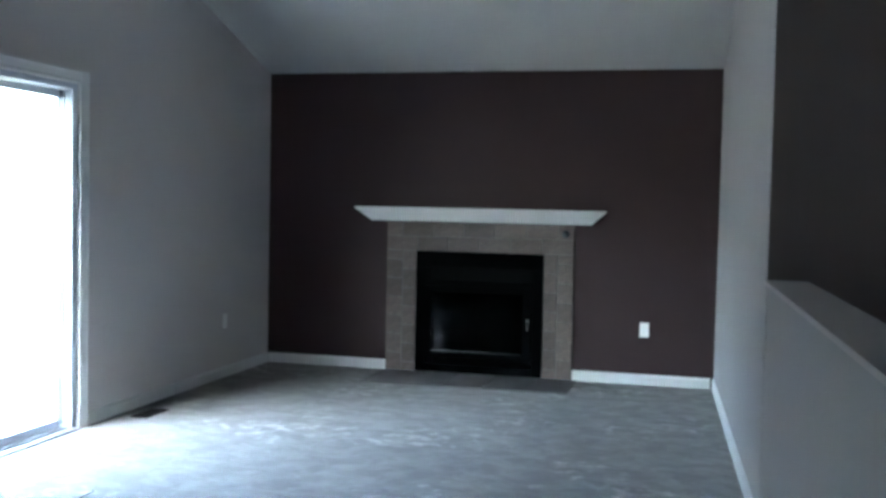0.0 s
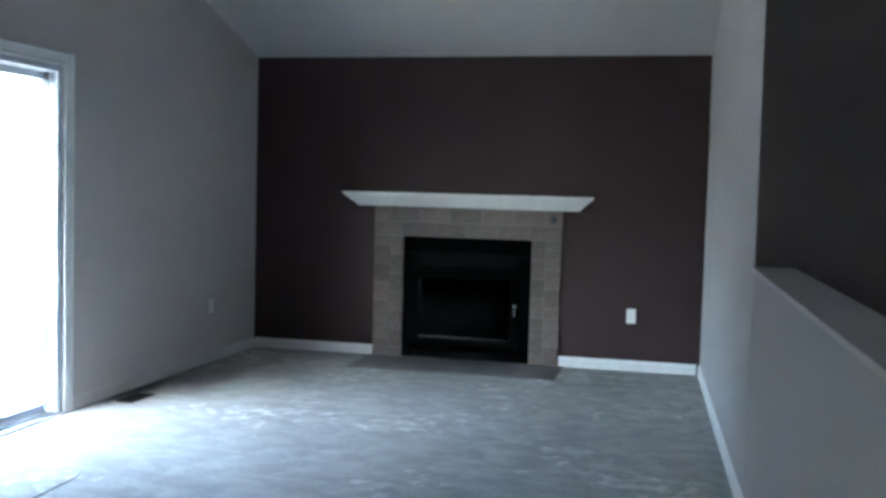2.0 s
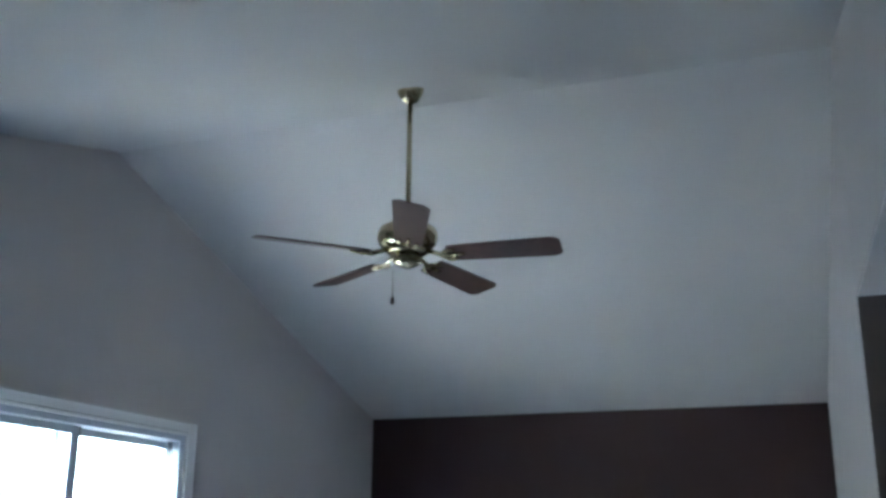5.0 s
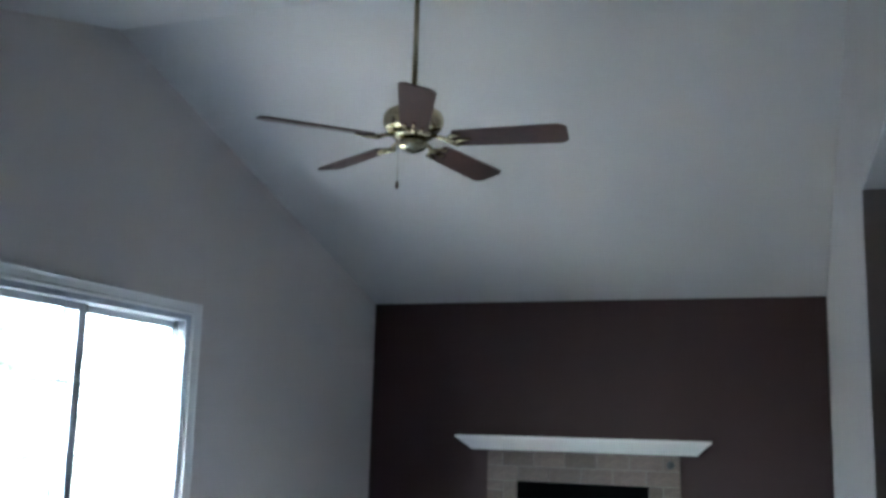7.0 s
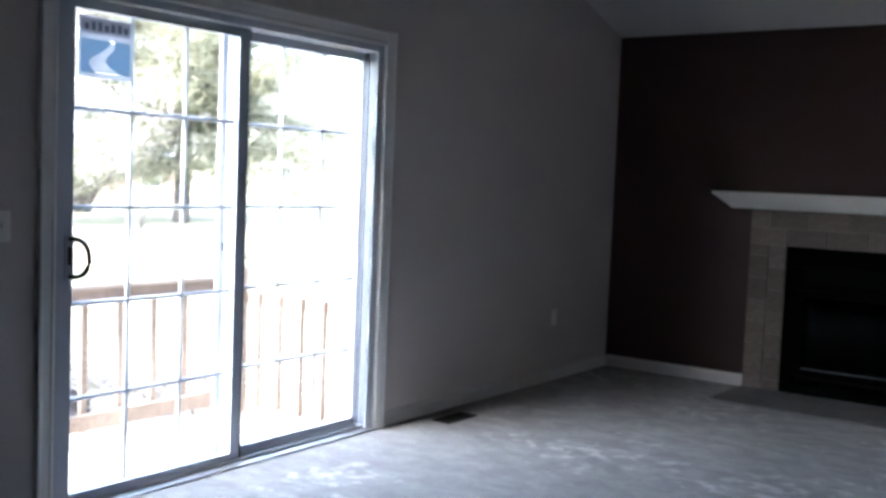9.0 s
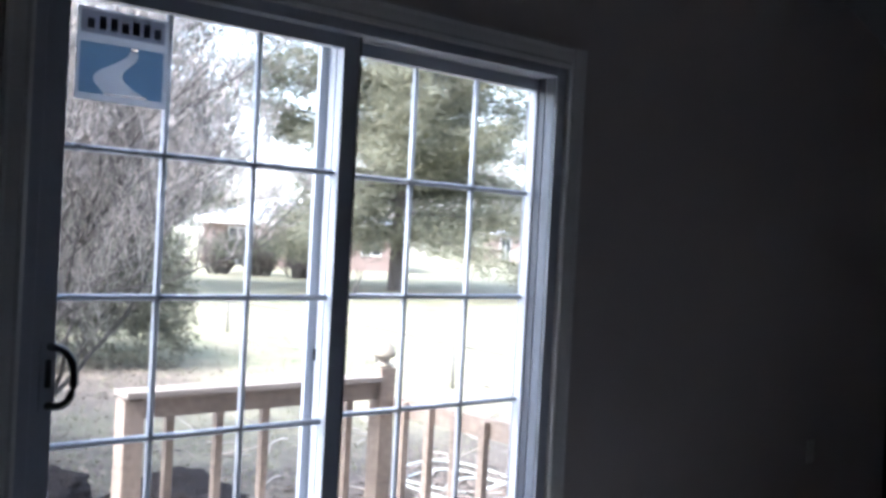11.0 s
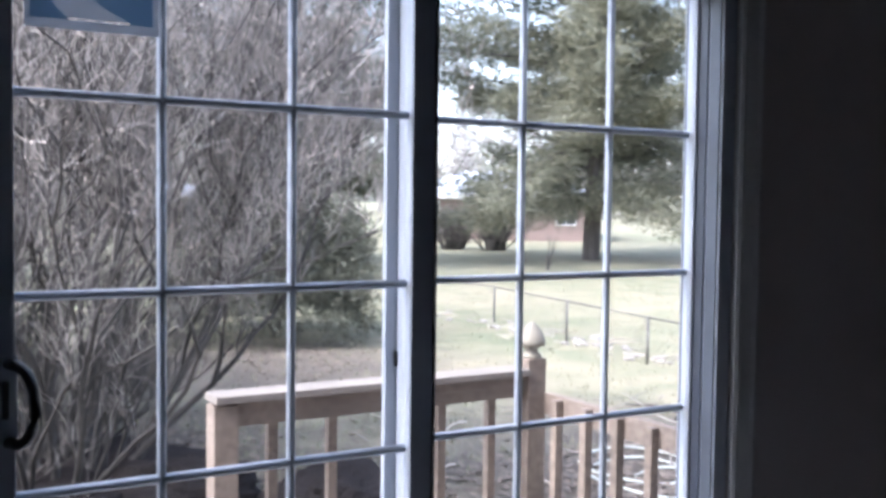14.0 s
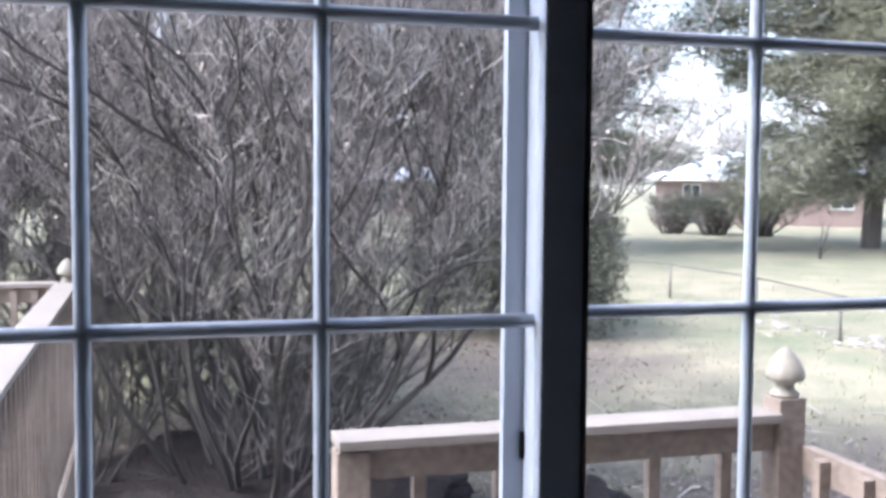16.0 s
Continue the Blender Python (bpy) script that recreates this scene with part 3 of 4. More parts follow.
rh = FB[2] / 6.5
for side, (a, b) in (("l", (SX0, FB[0])), ("r", (FB[1], SX1))):
    cut = a + (b - a) * (0.54 if side == "l" else 0.46)
    for c0, c1, shift in ((a, cut, 0.0 if side == "l" else 0.5), (cut, b, 0.5 if side == "l" else 0.0)):
        edges = sorted({0.0, FB[2], *[rh * (k + shift) for k in range(8) if 0.02 < rh * (k + shift) < FB[2] - 0.02]})
        for z0, z1 in zip(edges, edges[1:]):
            tile(c0, c1, z0, z1)
half_h = (STOP - FB[2]) / 2
for r in range(2):
    n = 6
    w = (SX1 - SX0) / n
    off = 0 if r == 0 else w / 2
    cuts = sorted({SX0, SX1, *[SX0 + off + w * k for k in range(n + 1) if SX0 < SX0 + off + w * k < SX1]})
    for a, b in zip(cuts, cuts[1:]):
        tile(a, b, FB[2] + r * half_h, FB[2] + (r + 1) * half_h)
part("gas_key_plate", lathe([(0.030, 0), (0.030, 0.004), (0.024, 0.009), (0.012, 0.012), (0.010, 0.020)], 20), M_HANDLE, fire, "dark round gas key plate").matrix_local = pose(2.527, -0.027, 1.158, 90, 0, 0)

# flush hearth tiles
hearth = thing("hearth", "flush dark grey tile hearth in the carpet", "hearth", kind="structure")
part("bed", boxes((1.045, 2.640, -0.620, -0.017, -0.002, 0.002)), M_GROUT, hearth)
for r in range(2):
    for k in range(5):
        w, d = 1.595 / 5, 0.603 / 2
        bm = boxes((1.045 + k * w + 0.003, 1.045 + (k + 1) * w - 0.003, -0.620 + r * d + 0.003, -0.620 + (r + 1) * d - 0.003, 0.002, 0.006), bevel=0.001)
        part("tile", bm, M_SLATE, hearth)

# black steel front with glass door
front = part("front_header", boxes((FB[0] + 0.002, FB[1] - 0.002, -0.030, 0.02, 0.86, FB[2] - 0.002), bevel=0.003), M_BLACK, fire, "matt black steel front")
for a, b in ((FB[0] + 0.002, FB[0] + 0.085), (FB[1] - 0.085, FB[1] - 0.002)):
    part("front_side", boxes((a, b, -0.030, 0.02, 0.006, 0.859), bevel=0.003), M_BLACK, fire)
part("front_base", boxes((FB[0] + 0.086, FB[1] - 0.086, -0.030, 0.02, 0.006, 0.075), bevel=0.003), M_BLACK, fire)
part("front_panel", boxes((FB[0] + 0.086, FB[1] - 0.086, -0.029, 0.02, 0.71, 0.859)), M_BLACK, fire)
# flat dark plate on the front, in place of the louvre slot's shade
part("louvre_shade_plate", boxes((FB[0] + 0.13, FB[1] - 0.10, -0.034, -0.029, 0.765, 0.87), bevel=0.002), M_DARK, front)
for k in range(4):
    z = 0.785 + k * 0.022
    part("louvre", boxes((FB[0] + 0.13, FB[1] - 0.10, -0.040, -0.032, z, z + 0.008)), M_BLACK, front)
part("shelf_bar", boxes((FB[0] + 0.075, FB[1] - 0.075, -0.052, -0.028, 0.715, 0.748), bevel=0.004), M_BLACK, front)
fd = part("fire_door", boxes((FB[0] + 0.088, FB[0] + 0.135, -0.048, -0.026, 0.13, 0.71), (FB[1] - 0.16, FB[1] - 0.088, -0.048, -0.026, 0.13, 0.71),
                             (FB[0] + 0.135, FB[1] - 0.16, -0.048, -0.026, 0.66, 0.71), (FB[0] + 0.135, FB[1] - 0.16, -0.048, -0.026, 0.13, 0.18), bevel=0.004), M_BLACK, fire, "black framed glass fire door")
part("fire_glass", boxes((FB[0] + 0.13, FB[1] - 0.155, -0.038, -0.034, 0.175, 0.665)), M_SMOKED, fd, "smoked fire glass")
part("glass_trim", boxes((FB[0] + 0.150, FB[1] - 0.170, -0.053, -0.047, 0.183, 0.191)), M_GREYSTRIP, fd, "thin grey trim bar")
lt = part("latch", tube(bmesh.new(), [(FB[1] - 0.115, -0.05, 0.43), (FB[1] - 0.115, -0.072, 0.43), (FB[1] - 0.115, -0.076, 0.385)], 0.006, 8), M_STEEL, fd, "chrome latch handle")
part("latch_knob", lathe([(0.0, 0.0), (0.012, 0.002), (0.014, 0.012), (0.009, 0.022), (0.0, 0.024)], 14), M_STEEL, lt).matrix_local = pose(FB[1] - 0.115, -0.05, 0.462, 90, 0, 0)
part("firebox", boxes((FB[0] - 0.02, FB[0], 0.02, 0.6, 0.0, FB[2] + 0.02), (FB[1], FB[1] + 0.02, 0.02, 0.6, 0.0, FB[2] + 0.02), (FB[0] - 0.02, FB[1] + 0.02, 0.6, 0.62, 0.0, FB[2] + 0.02),
                      (FB[0] - 0.02, FB[1] + 0.02, 0.02, 0.6, FB[2] + 0.02, FB[2] + 0.04), (FB[0] - 0.02, FB[1] + 0.02, 0.02, 0.6, -0.02, 0.004)), M_SOOT, fire, "sooty firebox")

# mantel: a shelf with sloping, mitred underside
mantel = thing("mantel_shelf", "white painted mantel shelf with mitred sloping sides", "mantel")
ML, MR = 0.817, 2.839
bm = bmesh.new()
rings = []
for z, proj, inset in ((1.232, 0.055, 0.110), (1.240, 0.062, 0.105), (1.318, 0.150, 0.018), (1.322, 0.158, 0.008), (1.343, 0.165, 0.0), (1.345, 0.163, 0.002)):
    rings.append([bm.verts.new(c) for c in ((ML + inset, -0.002, z), (ML + inset, -proj, z), (MR - inset, -proj, z), (MR - inset, -0.002, z))])
for a, b in zip(rings, rings[1:]):
    for i in range(4):
        bm.faces.new((a[i], a[(i + 1) % 4], b[(i + 1) % 4], b[i]))
bm.faces.new(rings[0][::-1])
bm.faces.new(rings[-1])
bmesh.ops.recalc_face_normals(bm, faces=bm.faces)
part("shelf", bm, M_TRIM, mantel)


# ---------------------------------------------------------------- plates, vent, seam
def outlet(m, label):
    o = thing("electrical_outlet", label, "outlet", "wall outlets")
    p = part("plate", boxes((-0.035, 0.035, -0.006, -0.0005, -0.057, 0.057), bevel=0.003), M_PLATE, o)
    for z in (-0.020, 0.020):
        s = part("socket", lathe([(0.016, 0), (0.016, 0.0025), (0.014, 0.003)], 18), M_PLATE, o)
        s.matrix_local = pose(0, -0.0055, z, 90, 0, 0)
        for x in (-0.006, 0.006):
            part("slot", boxes((x - 0.0012, x + 0.0012, -0.0092, -0.0084, z - 0.002, z + 0.006)), M_DARK, s).matrix_local = s.matrix_local.inverted()
    o.matrix_world = m
    return o


outlet(pose(3.154, 0.0, 0.430), "white duplex outlet on the brown accent wall")
outlet(pose(0.0, -0.820, 0.435, 0, 0, 90), "white duplex outlet on the greige wall")
sw = thing("light_switch", "white toggle light switch beside the patio door", "light switch")
part("plate", boxes((-0.035, 0.035, -0.006, -0.0005, -0.057, 0.057), bevel=0.003), M_PLATE, sw)
part("toggle", boxes((-0.004, 0.004, -0.016, -0.005, -0.004, 0.014), bevel=0.001), M_PLATE, sw)
sw.matrix_world = pose(0.0, -4.885, 1.118, 0, 0, 90)

vent = thing("floor_vent", "dark brown metal floor register in the carpet", "floor vent")
part("vent_frame", boxes((0.118, 0.235, -2.365, -2.350, 0.0, 0.008), (0.118, 0.235, -2.105, -2.090, 0.0, 0.008), (0.118, 0.133, -2.350, -2.105, 0.0, 0.008), (0.220, 0.235, -2.350, -2.105, 0.0, 0.008), bevel=0.002), M_VENT, vent)
part("duct_shadow_plate", boxes((0.130, 0.223, -2.353, -2.102, 0.0004, 0.002)), M_DARK, vent)
for k in range(11):
    y = -2.340 + k * 0.0225
    part("slat", boxes((0.133, 0.220, y, y + 0.010, 0.002, 0.007)), M_VENT, vent)

seam = thing("carpet_seam", "thin dark open seam in the carpet", "carpet seam", kind="structure")
part("thread", tube(bmesh.new(), [(0.836, -3.86, 0.001), (0.842, -3.98, 0.002), (0.848, -4.12, 0.002), (0.853, -4.25, 0.001)], 0.0026, 6), M_VENT, seam)

# ---------------------------------------------------------------- ceiling fan
HX, HY, BZ = 1.988, -4.09, 2.622
fan = thing("ceiling_fan", "brass ceiling fan with five dark wooden blades at rest", "ceiling fan", at=(0, 0, 0))
cz = ceiling_z(HY)
can = part("canopy", lathe([(0.018, -0.085), (0.040, -0.072), (0.060, -0.035), (0.066, 0.005), (0.066, 0.055)], 28), M_BRASS, fan, "polished brass canopy")
can.location = (HX, HY, cz + 0.018)
part("downrod", tube(bmesh.new(), [(HX, HY, cz - 0.04), (HX, HY, 2.80)], 0.0125, 14), M_BRASS, fan, "thin brass downrod")
part("yoke_cover", lathe([(0.016, 0.085), (0.030, 0.075), (0.045, 0.03), (0.050, 0.0)], 24, (HX, HY, 2.765)), M_BRASS, fan)
motor = part("motor_housing", lathe([(0.03, 0.115), (0.09, 0.110), (0.125, 0.092), (0.135, 0.070), (0.135, 0.040), (0.128, 0.030), (0.128, 0.022), (0.112, 0.008), (0.07, 0.0)], 36, (HX, HY, 2.655)), M_BRASS, fan, "polished brass motor housing")
part("flywheel", lathe([(0.085, 0.028), (0.092, 0.022), (0.092, 0.006), (0.07, 0.0)], 28, (HX, HY, 2.630)), M_BRASS, fan)
part("switch_housing", lathe([(0.055, 0.045), (0.064, 0.036), (0.064, 0.016), (0.052, 0.004), (0.03, -0.006), (0.008, -0.012)], 28, (HX, HY, 2.578)), M_BRASS, fan)
chain = part("pull_chain", tube(bmesh.new(), [(HX - 0.045, HY - 0.03, 2.59), (HX - 0.052, HY - 0.035, 2.575), (HX - 0.052, HY - 0.035, 2.432)], 0.0016, 6), M_BRASS, fan, "thin brass pull chain")
part("chain_fob", lathe([(0.003, 0.034), (0.007, 0.026), (0.008, 0.008), (0.004, 0.0)], 12, (HX - 0.052, HY - 0.035, 2.400)), M_BLADE, chain)


def blade_mesh():
    bm = bmesh.new()
    side = [(0.185, 0.052), (0.195, 0.061), (0.33, 0.066), (0.46, 0.070), (0.60, 0.074), (0.655, 0.075), (0.683, 0.050)]
    outline = [(x, -y) for x, y in side] + side[::-1]
    lo, hi = [[bm.verts.new((x, y, z)) for x, y in outline] for z in (-0.0035, 0.0035)]
    bm.faces.new(lo[::-1])
    bm.faces.new(hi)
    k = len(outline)
    for i in range(k):
        bm.faces.new((lo[i], lo[(i + 1) % k], hi[(i + 1) % k], hi[i]))
    return bm


def iron_mesh():
    bm = bmesh.new()
    tube(bm, [(0.085, 0, 0.018), (0.125, 0, 0.006), (0.165, 0.0, -0.009), (0.20, 0.0, -0.012)], [0.012, 0.010, 0.012, 0.009], 8)
    for s in (-1, 1):
        tube(bm, [(0.150, 0.006 * s, -0.008), (0.172, 0.030 * s, -0.009), (0.195, 0.040 * s, -0.010), (0.225, 0.036 * s, -0.009)], [0.007, 0.008, 0.010, 0.006], 7)
    tube(bm, [(0.20, 0, -0.011), (0.262, 0, -0.009)], [0.011, 0.006], 7)
    return bm


for k in range(5):
    a = 5.5 + 72 * k
    b = part("blade", blade_mesh(), M_BLADE, fan, "dark walnut-stained blade")
    b.matrix_local = Matrix.Translation((HX, HY, BZ + 0.003)) @ pose(0, 0, 0, -1.0, 0, 0) @ pose(0, 0, 0, 0, 0, a) @ pose(0, 0, 0, -13, 0, 0)
    c = part("blade_iron", iron_mesh(), M_BRASS, b, "ornate brass blade iron")

# ---------------------------------------------------------------- deck
DECK = -0.20
RX, RY = -1.42, -2.400              # front rail line, side rail line
deck = thing("deck", "weathered wooden deck outside the patio door", "deck", kind="structure")
part("rim_joist", boxes((RX - 0.075, RX - 0.04, -4.72, RY + 0.06, DECK - 0.24, DECK - 0.03), (RX - 0.04, -0.16, RY + 0.03, RY + 0.065, DECK - 0.24, DECK - 0.03), (RX - 0.04, -0.16, -8.0, -7.96, DECK - 0.24, DECK - 0.03)), M_CEDAR, deck)
nb = 9
for k in range(nb):
    w = (-0.165 - (RX - 0.075)) / nb
    x = RX - 0.075 + k * w
    part("deck_board", boxes((x + 0.003, x + w - 0.003, -8.0, RY + 0.06, DECK - 0.03, DECK), bevel=0.002), M_BOARD, deck)
part("side_platform", boxes((-5.42, RX - 0.08, -8.0, -4.66, DECK - 0.24, DECK - 0.03)), M_CEDAR, deck)
for k in range(27):
    x = -5.42 + k * 0.1455
    part("deck_board", boxes((x + 0.003, x + 0.1425, -8.0, -4.66, DECK - 0.03, DECK), bevel=0.002), M_BOARD, deck)
for k in range(4):
    z = DECK - 0.2 * (k + 1)
    part("stair_tread", boxes((RX - 0.08 - 0.27 * (k + 1), RX - 0.08 - 0.27 * k, -4.62, -3.83, z - 0.035, z), bevel=0.003), M_BOARD, deck)
for x, y in ((-1.35, -2.33), (-5.3, -4.8), (-5.3, -7.9), (-1.4, -7.9), (-3.2, -4.8)):
    part("footing_post", boxes((x - 0.045, x + 0.045, y - 0.045, y + 0.045, -1.15, DECK - 0.2)), M_CEDAR, deck)


def acorn(h0):
    return lathe([(0.040, 0.0), (0.043, 0.012), (0.030, 0.022), (0.026, 0.034), (0.032, 0.044), (0.054, 0.052), (0.058, 0.064), (0.055, 0.080), (0.045, 0.104), (0.030, 0.126), (0.014, 0.142), (0.004, 0.148)], 24, (0, 0, h0))


def post(parent, x, y, top, finial=False, foot=DECK, w=0.089):
    p = part("post", boxes((x - w / 2, x + w / 2, y - w / 2, y + w / 2, foot, top), bevel=0.005), M_CEDAR, parent)
    if finial:
        f = part("finial", acorn(0), M_FINIAL, p, "acorn-shaped weathered finial")
        f.location = (x, y, top)
    return p


def rail(parent, p, q, balusters, top=0.70, foot=DECK, cap=True, first=None, step=None):
    """A railing from p to q: a cap, rails on edge and square balusters."""
    p, q = Vector((*p, 0)), Vector((*q, 0))
    L = (q - p).length
    a = math.degrees(math.atan2((q - p).y, (q - p).x))
    m = pose(p.x, p.y, 0, 0, 0, a)
    def put(name, bm, mt=M_CEDAR):
        part(name, bm, mt, parent).matrix_local = m
    if cap:
        put("cap_rail", boxes((0, L, -0.066, 0.066, top - 0.027, top), bevel=0.004), M_CAP)
    put("top_rail", boxes((0, L, -0.019, 0.019, top - 0.118, top - 0.029), bevel=0.003))
    put("bottom_rail", boxes((0, L, -0.019, 0.019, foot + 0.08, foot + 0.168), bevel=0.003))
    for k in range(balusters):
        x = first + step * k if step else L * (k + 1) / (balusters + 1)
        put("baluster", boxes((x - 0.018, x + 0.018, 0.020, 0.056, foot + 0.06, top - 0.04), bevel=0.003))


r1 = thing("deck_railing", "wooden deck railing with square balusters and flat cap", "railing", "deck railings")
post(r1, RX, -3.712, 0.664)
rail(r1, (RX, -3.755), (RX, RY - 0.045), 5, first=0.238, step=0.235)
post(r1, RX, RY, 0.738, True)
r2 = thing("deck_railing", "wooden deck railing running back to the house", "railing", "deck railings")
rail(r2, (-0.155, RY + 0.052), (RX + 0.046, RY + 0.052), 6, top=0.626, cap=False, first=0.18, step=0.1845)
r3 = thing("deck_railing", "weathered deck railing beside the steps with a finial post", "railing", "deck railings")
post(r3, -1.50, -4.70, 0.664)
rail(r3, (-5.30, -4.70), (-1.55, -4.70), 30, top=0.745)
post(r3, -5.34, -4.70, 0.74, True)
r4 = thing("deck_railing", "weathered deck railing along the far side of the deck", "railing", "deck railings")
rail(r4, (-5.34, -4.76), (-5.34, -7.95), 26, top=0.745)
post(r4, -5.34, -7.95, 0.74, True)
skirt = thing("deck_skirt", "vertical wooden skirt boards below the deck", "deck skirt", kind="structure")
for k in range(27):
    x = -5.40 + k * 0.145
    part("board", boxes((x, x + 0.138, -4.658, -4.638, -1.02, DECK + 0.0), bevel=0.002), M_CEDAR, skirt)


# ---------------------------------------------------------------- ground
def ground_z(x, y):
    d = math.hypot(x - 2.0, y + 5.0)
    z = -1.02
    if d > 17:
        z += (min(d, 60) - 17) * 0.012
    if d > 60:
        z += (min(d, 120) - 60) * 0.01
    near = max(0.0, min(1.0, (d - 8) / 10))
    return z + 0.10 * near * (noise.noise(Vector((x * 0.15, y * 0.15, 3.1)))) + 0.03 * noise.noise(Vector((x * 0.7, y * 0.7, 8.4)))


verts, faces = [], []
NA = 220
radii = [0.5 * 1.055 ** k for k in range(0, 125)]
radii = [r for r in radii if r < 330] + [600, 1500, 4000]
for r in radii:
    for k in range(NA):
        a = 2 * math.pi * k / NA
        x, y = -3.5 + r * math.cos(a), -4.0 + r * math.sin(a)
        verts.append((x, y, ground_z(x, y) - (1.6 if -0.6 < x < 7.4 and -11.5 < y < 0.8 else 0)))
verts.append((-3.5, -4.0, ground_z(-3.5, -4.0)))
for i in range(len(radii) - 1):
    for k in range(NA):
        faces.append((i * NA + k, i * NA + (k + 1) % NA, (i + 1) * NA + (k + 1) % NA, (i + 1) * NA + k))
for k in range(NA):
    faces.append((len(verts) - 1, (k + 1) % NA, k))
g = raw("ground", verts, [f[::-1] for f in faces], M_LAWN)
for p in g.data.polygons:
    p.use_smooth = True
if g.data.polygons[0].normal.z < 0:
    g.data.flip_normals()
tagged(g, "winter lawn, patchy green and straw, rising away", "lawn", kind="structure")


# ---------------------------------------------------------------- plants
class Tubes:
    """Collects many thin tapered tubes in one mesh."""

    def __init__(self, sides=4):
        self.v, self.f, self.s = [], [], sides

    def add(self, pts, r0, r1):
        n, s = len(pts), self.s
        base = len(self.v)
        for i, p in enumerate(pts):
            d = (pts[min(i + 1, n - 1)] - pts[max(i - 1, 0)]).normalized()
            u = d.cross(Vector((0.3, 0.2, 1)) if abs(d.z) < 0.9 else Vector((1, 0, 0))).normalized()
            w = d.cross(u)
            r = r0 + (r1 - r0) * i / (n - 1)
            for k in range(s):
                a = 2 * math.pi * k / s
                self.v.append(p + (u * math.cos(a) + w * math.sin(a)) * r)
        for i in range(n - 1):
            for k in range(s):
                self.f.append((base + i * s + k, base + i * s + (k + 1) % s, base + (i + 1) * s + (k + 1) % s, base + (i + 1) * s + k))

    def make(self, name, material, parent):
        return raw(name, [tuple(p) for p in self.v], self.f, material, parent)


def wander(rng, start, way, length, steps, bend, lift=0.0):
    pts, p, d = [start.copy()], start.copy(), way.normalized()
    for _ in range(steps):
        d = (d + Vector((rng.uniform(-bend, bend), rng.uniform(-bend, bend), rng.uniform(-bend, bend) + lift))).normalized()
        p = p + d * (length / steps)
        pts.append(p.copy())
    return pts


def bare_shrub(name, label, x, y, stems, height, spread, seed, r0=0.022, kids=7, fine=4, twigs=1.0, category="shrub", twig_bark=M_TWIG):
    """A leafless, many-stemmed shrub: arching stems, side shoots and fine twigs."""
    rng = random.Random(seed)
    root = thing(name, label, category)
    zg = ground_z(x, y)
    a, b, c = Tubes(6), Tubes(4), Tubes(3)
    for s in range(stems):
        ang = rng.uniform(0, 2 * math.pi)
        lean = spread * rng.random() ** 0.7
        start = Vector((x + 0.45 * lean * math.cos(ang), y + 0.45 * lean * math.sin(ang), zg - 0.05))
        way = Vector((math.cos(ang) * lean * 0.55, math.sin(ang) * lean * 0.55, 1.0))
        ln = height * rng.uniform(0.7, 1.05)
        main = wander(rng, start, way, ln, 9, 0.24, 0.04)
        r = r0 * rng.uniform(0.6, 1.25)
        a.add(main, r, r * 0.25)
        for k in range(kids):
            i = rng.randint(2, 8)
            p = main[i]
            along = (main[min(i + 1, 9)] - main[i - 1]).normalized()
            side = Vector((rng.uniform(-1, 1), rng.uniform(-1, 1), rng.uniform(-0.1, 0.6)))
            shoot = wander(rng, p, along * 0.9 + side * 0.75, height * rng.uniform(0.12, 0.34), 6, 0.30, 0.06)
            b.add(shoot, r * 0.40, r * 0.10)
            for _ in range(fine):
                j = rng.randint(1, 6)
                q = shoot[min(j, 6)]
                side = Vector((rng.uniform(-1, 1), rng.uniform(-1, 1), rng.uniform(0.0, 1.2)))
                c.add(wander(rng, q, side, height * rng.uniform(0.04, 0.13) * twigs, 3, 0.42, 0.10), max(0.0020, r * 0.10), 0.0012)
    a.make("stems", M_STEM, root)
    b.make("branches", M_STEM, root)
    tagged(c.make("twigs", twig_bark, root), kind="stuff")
    return root


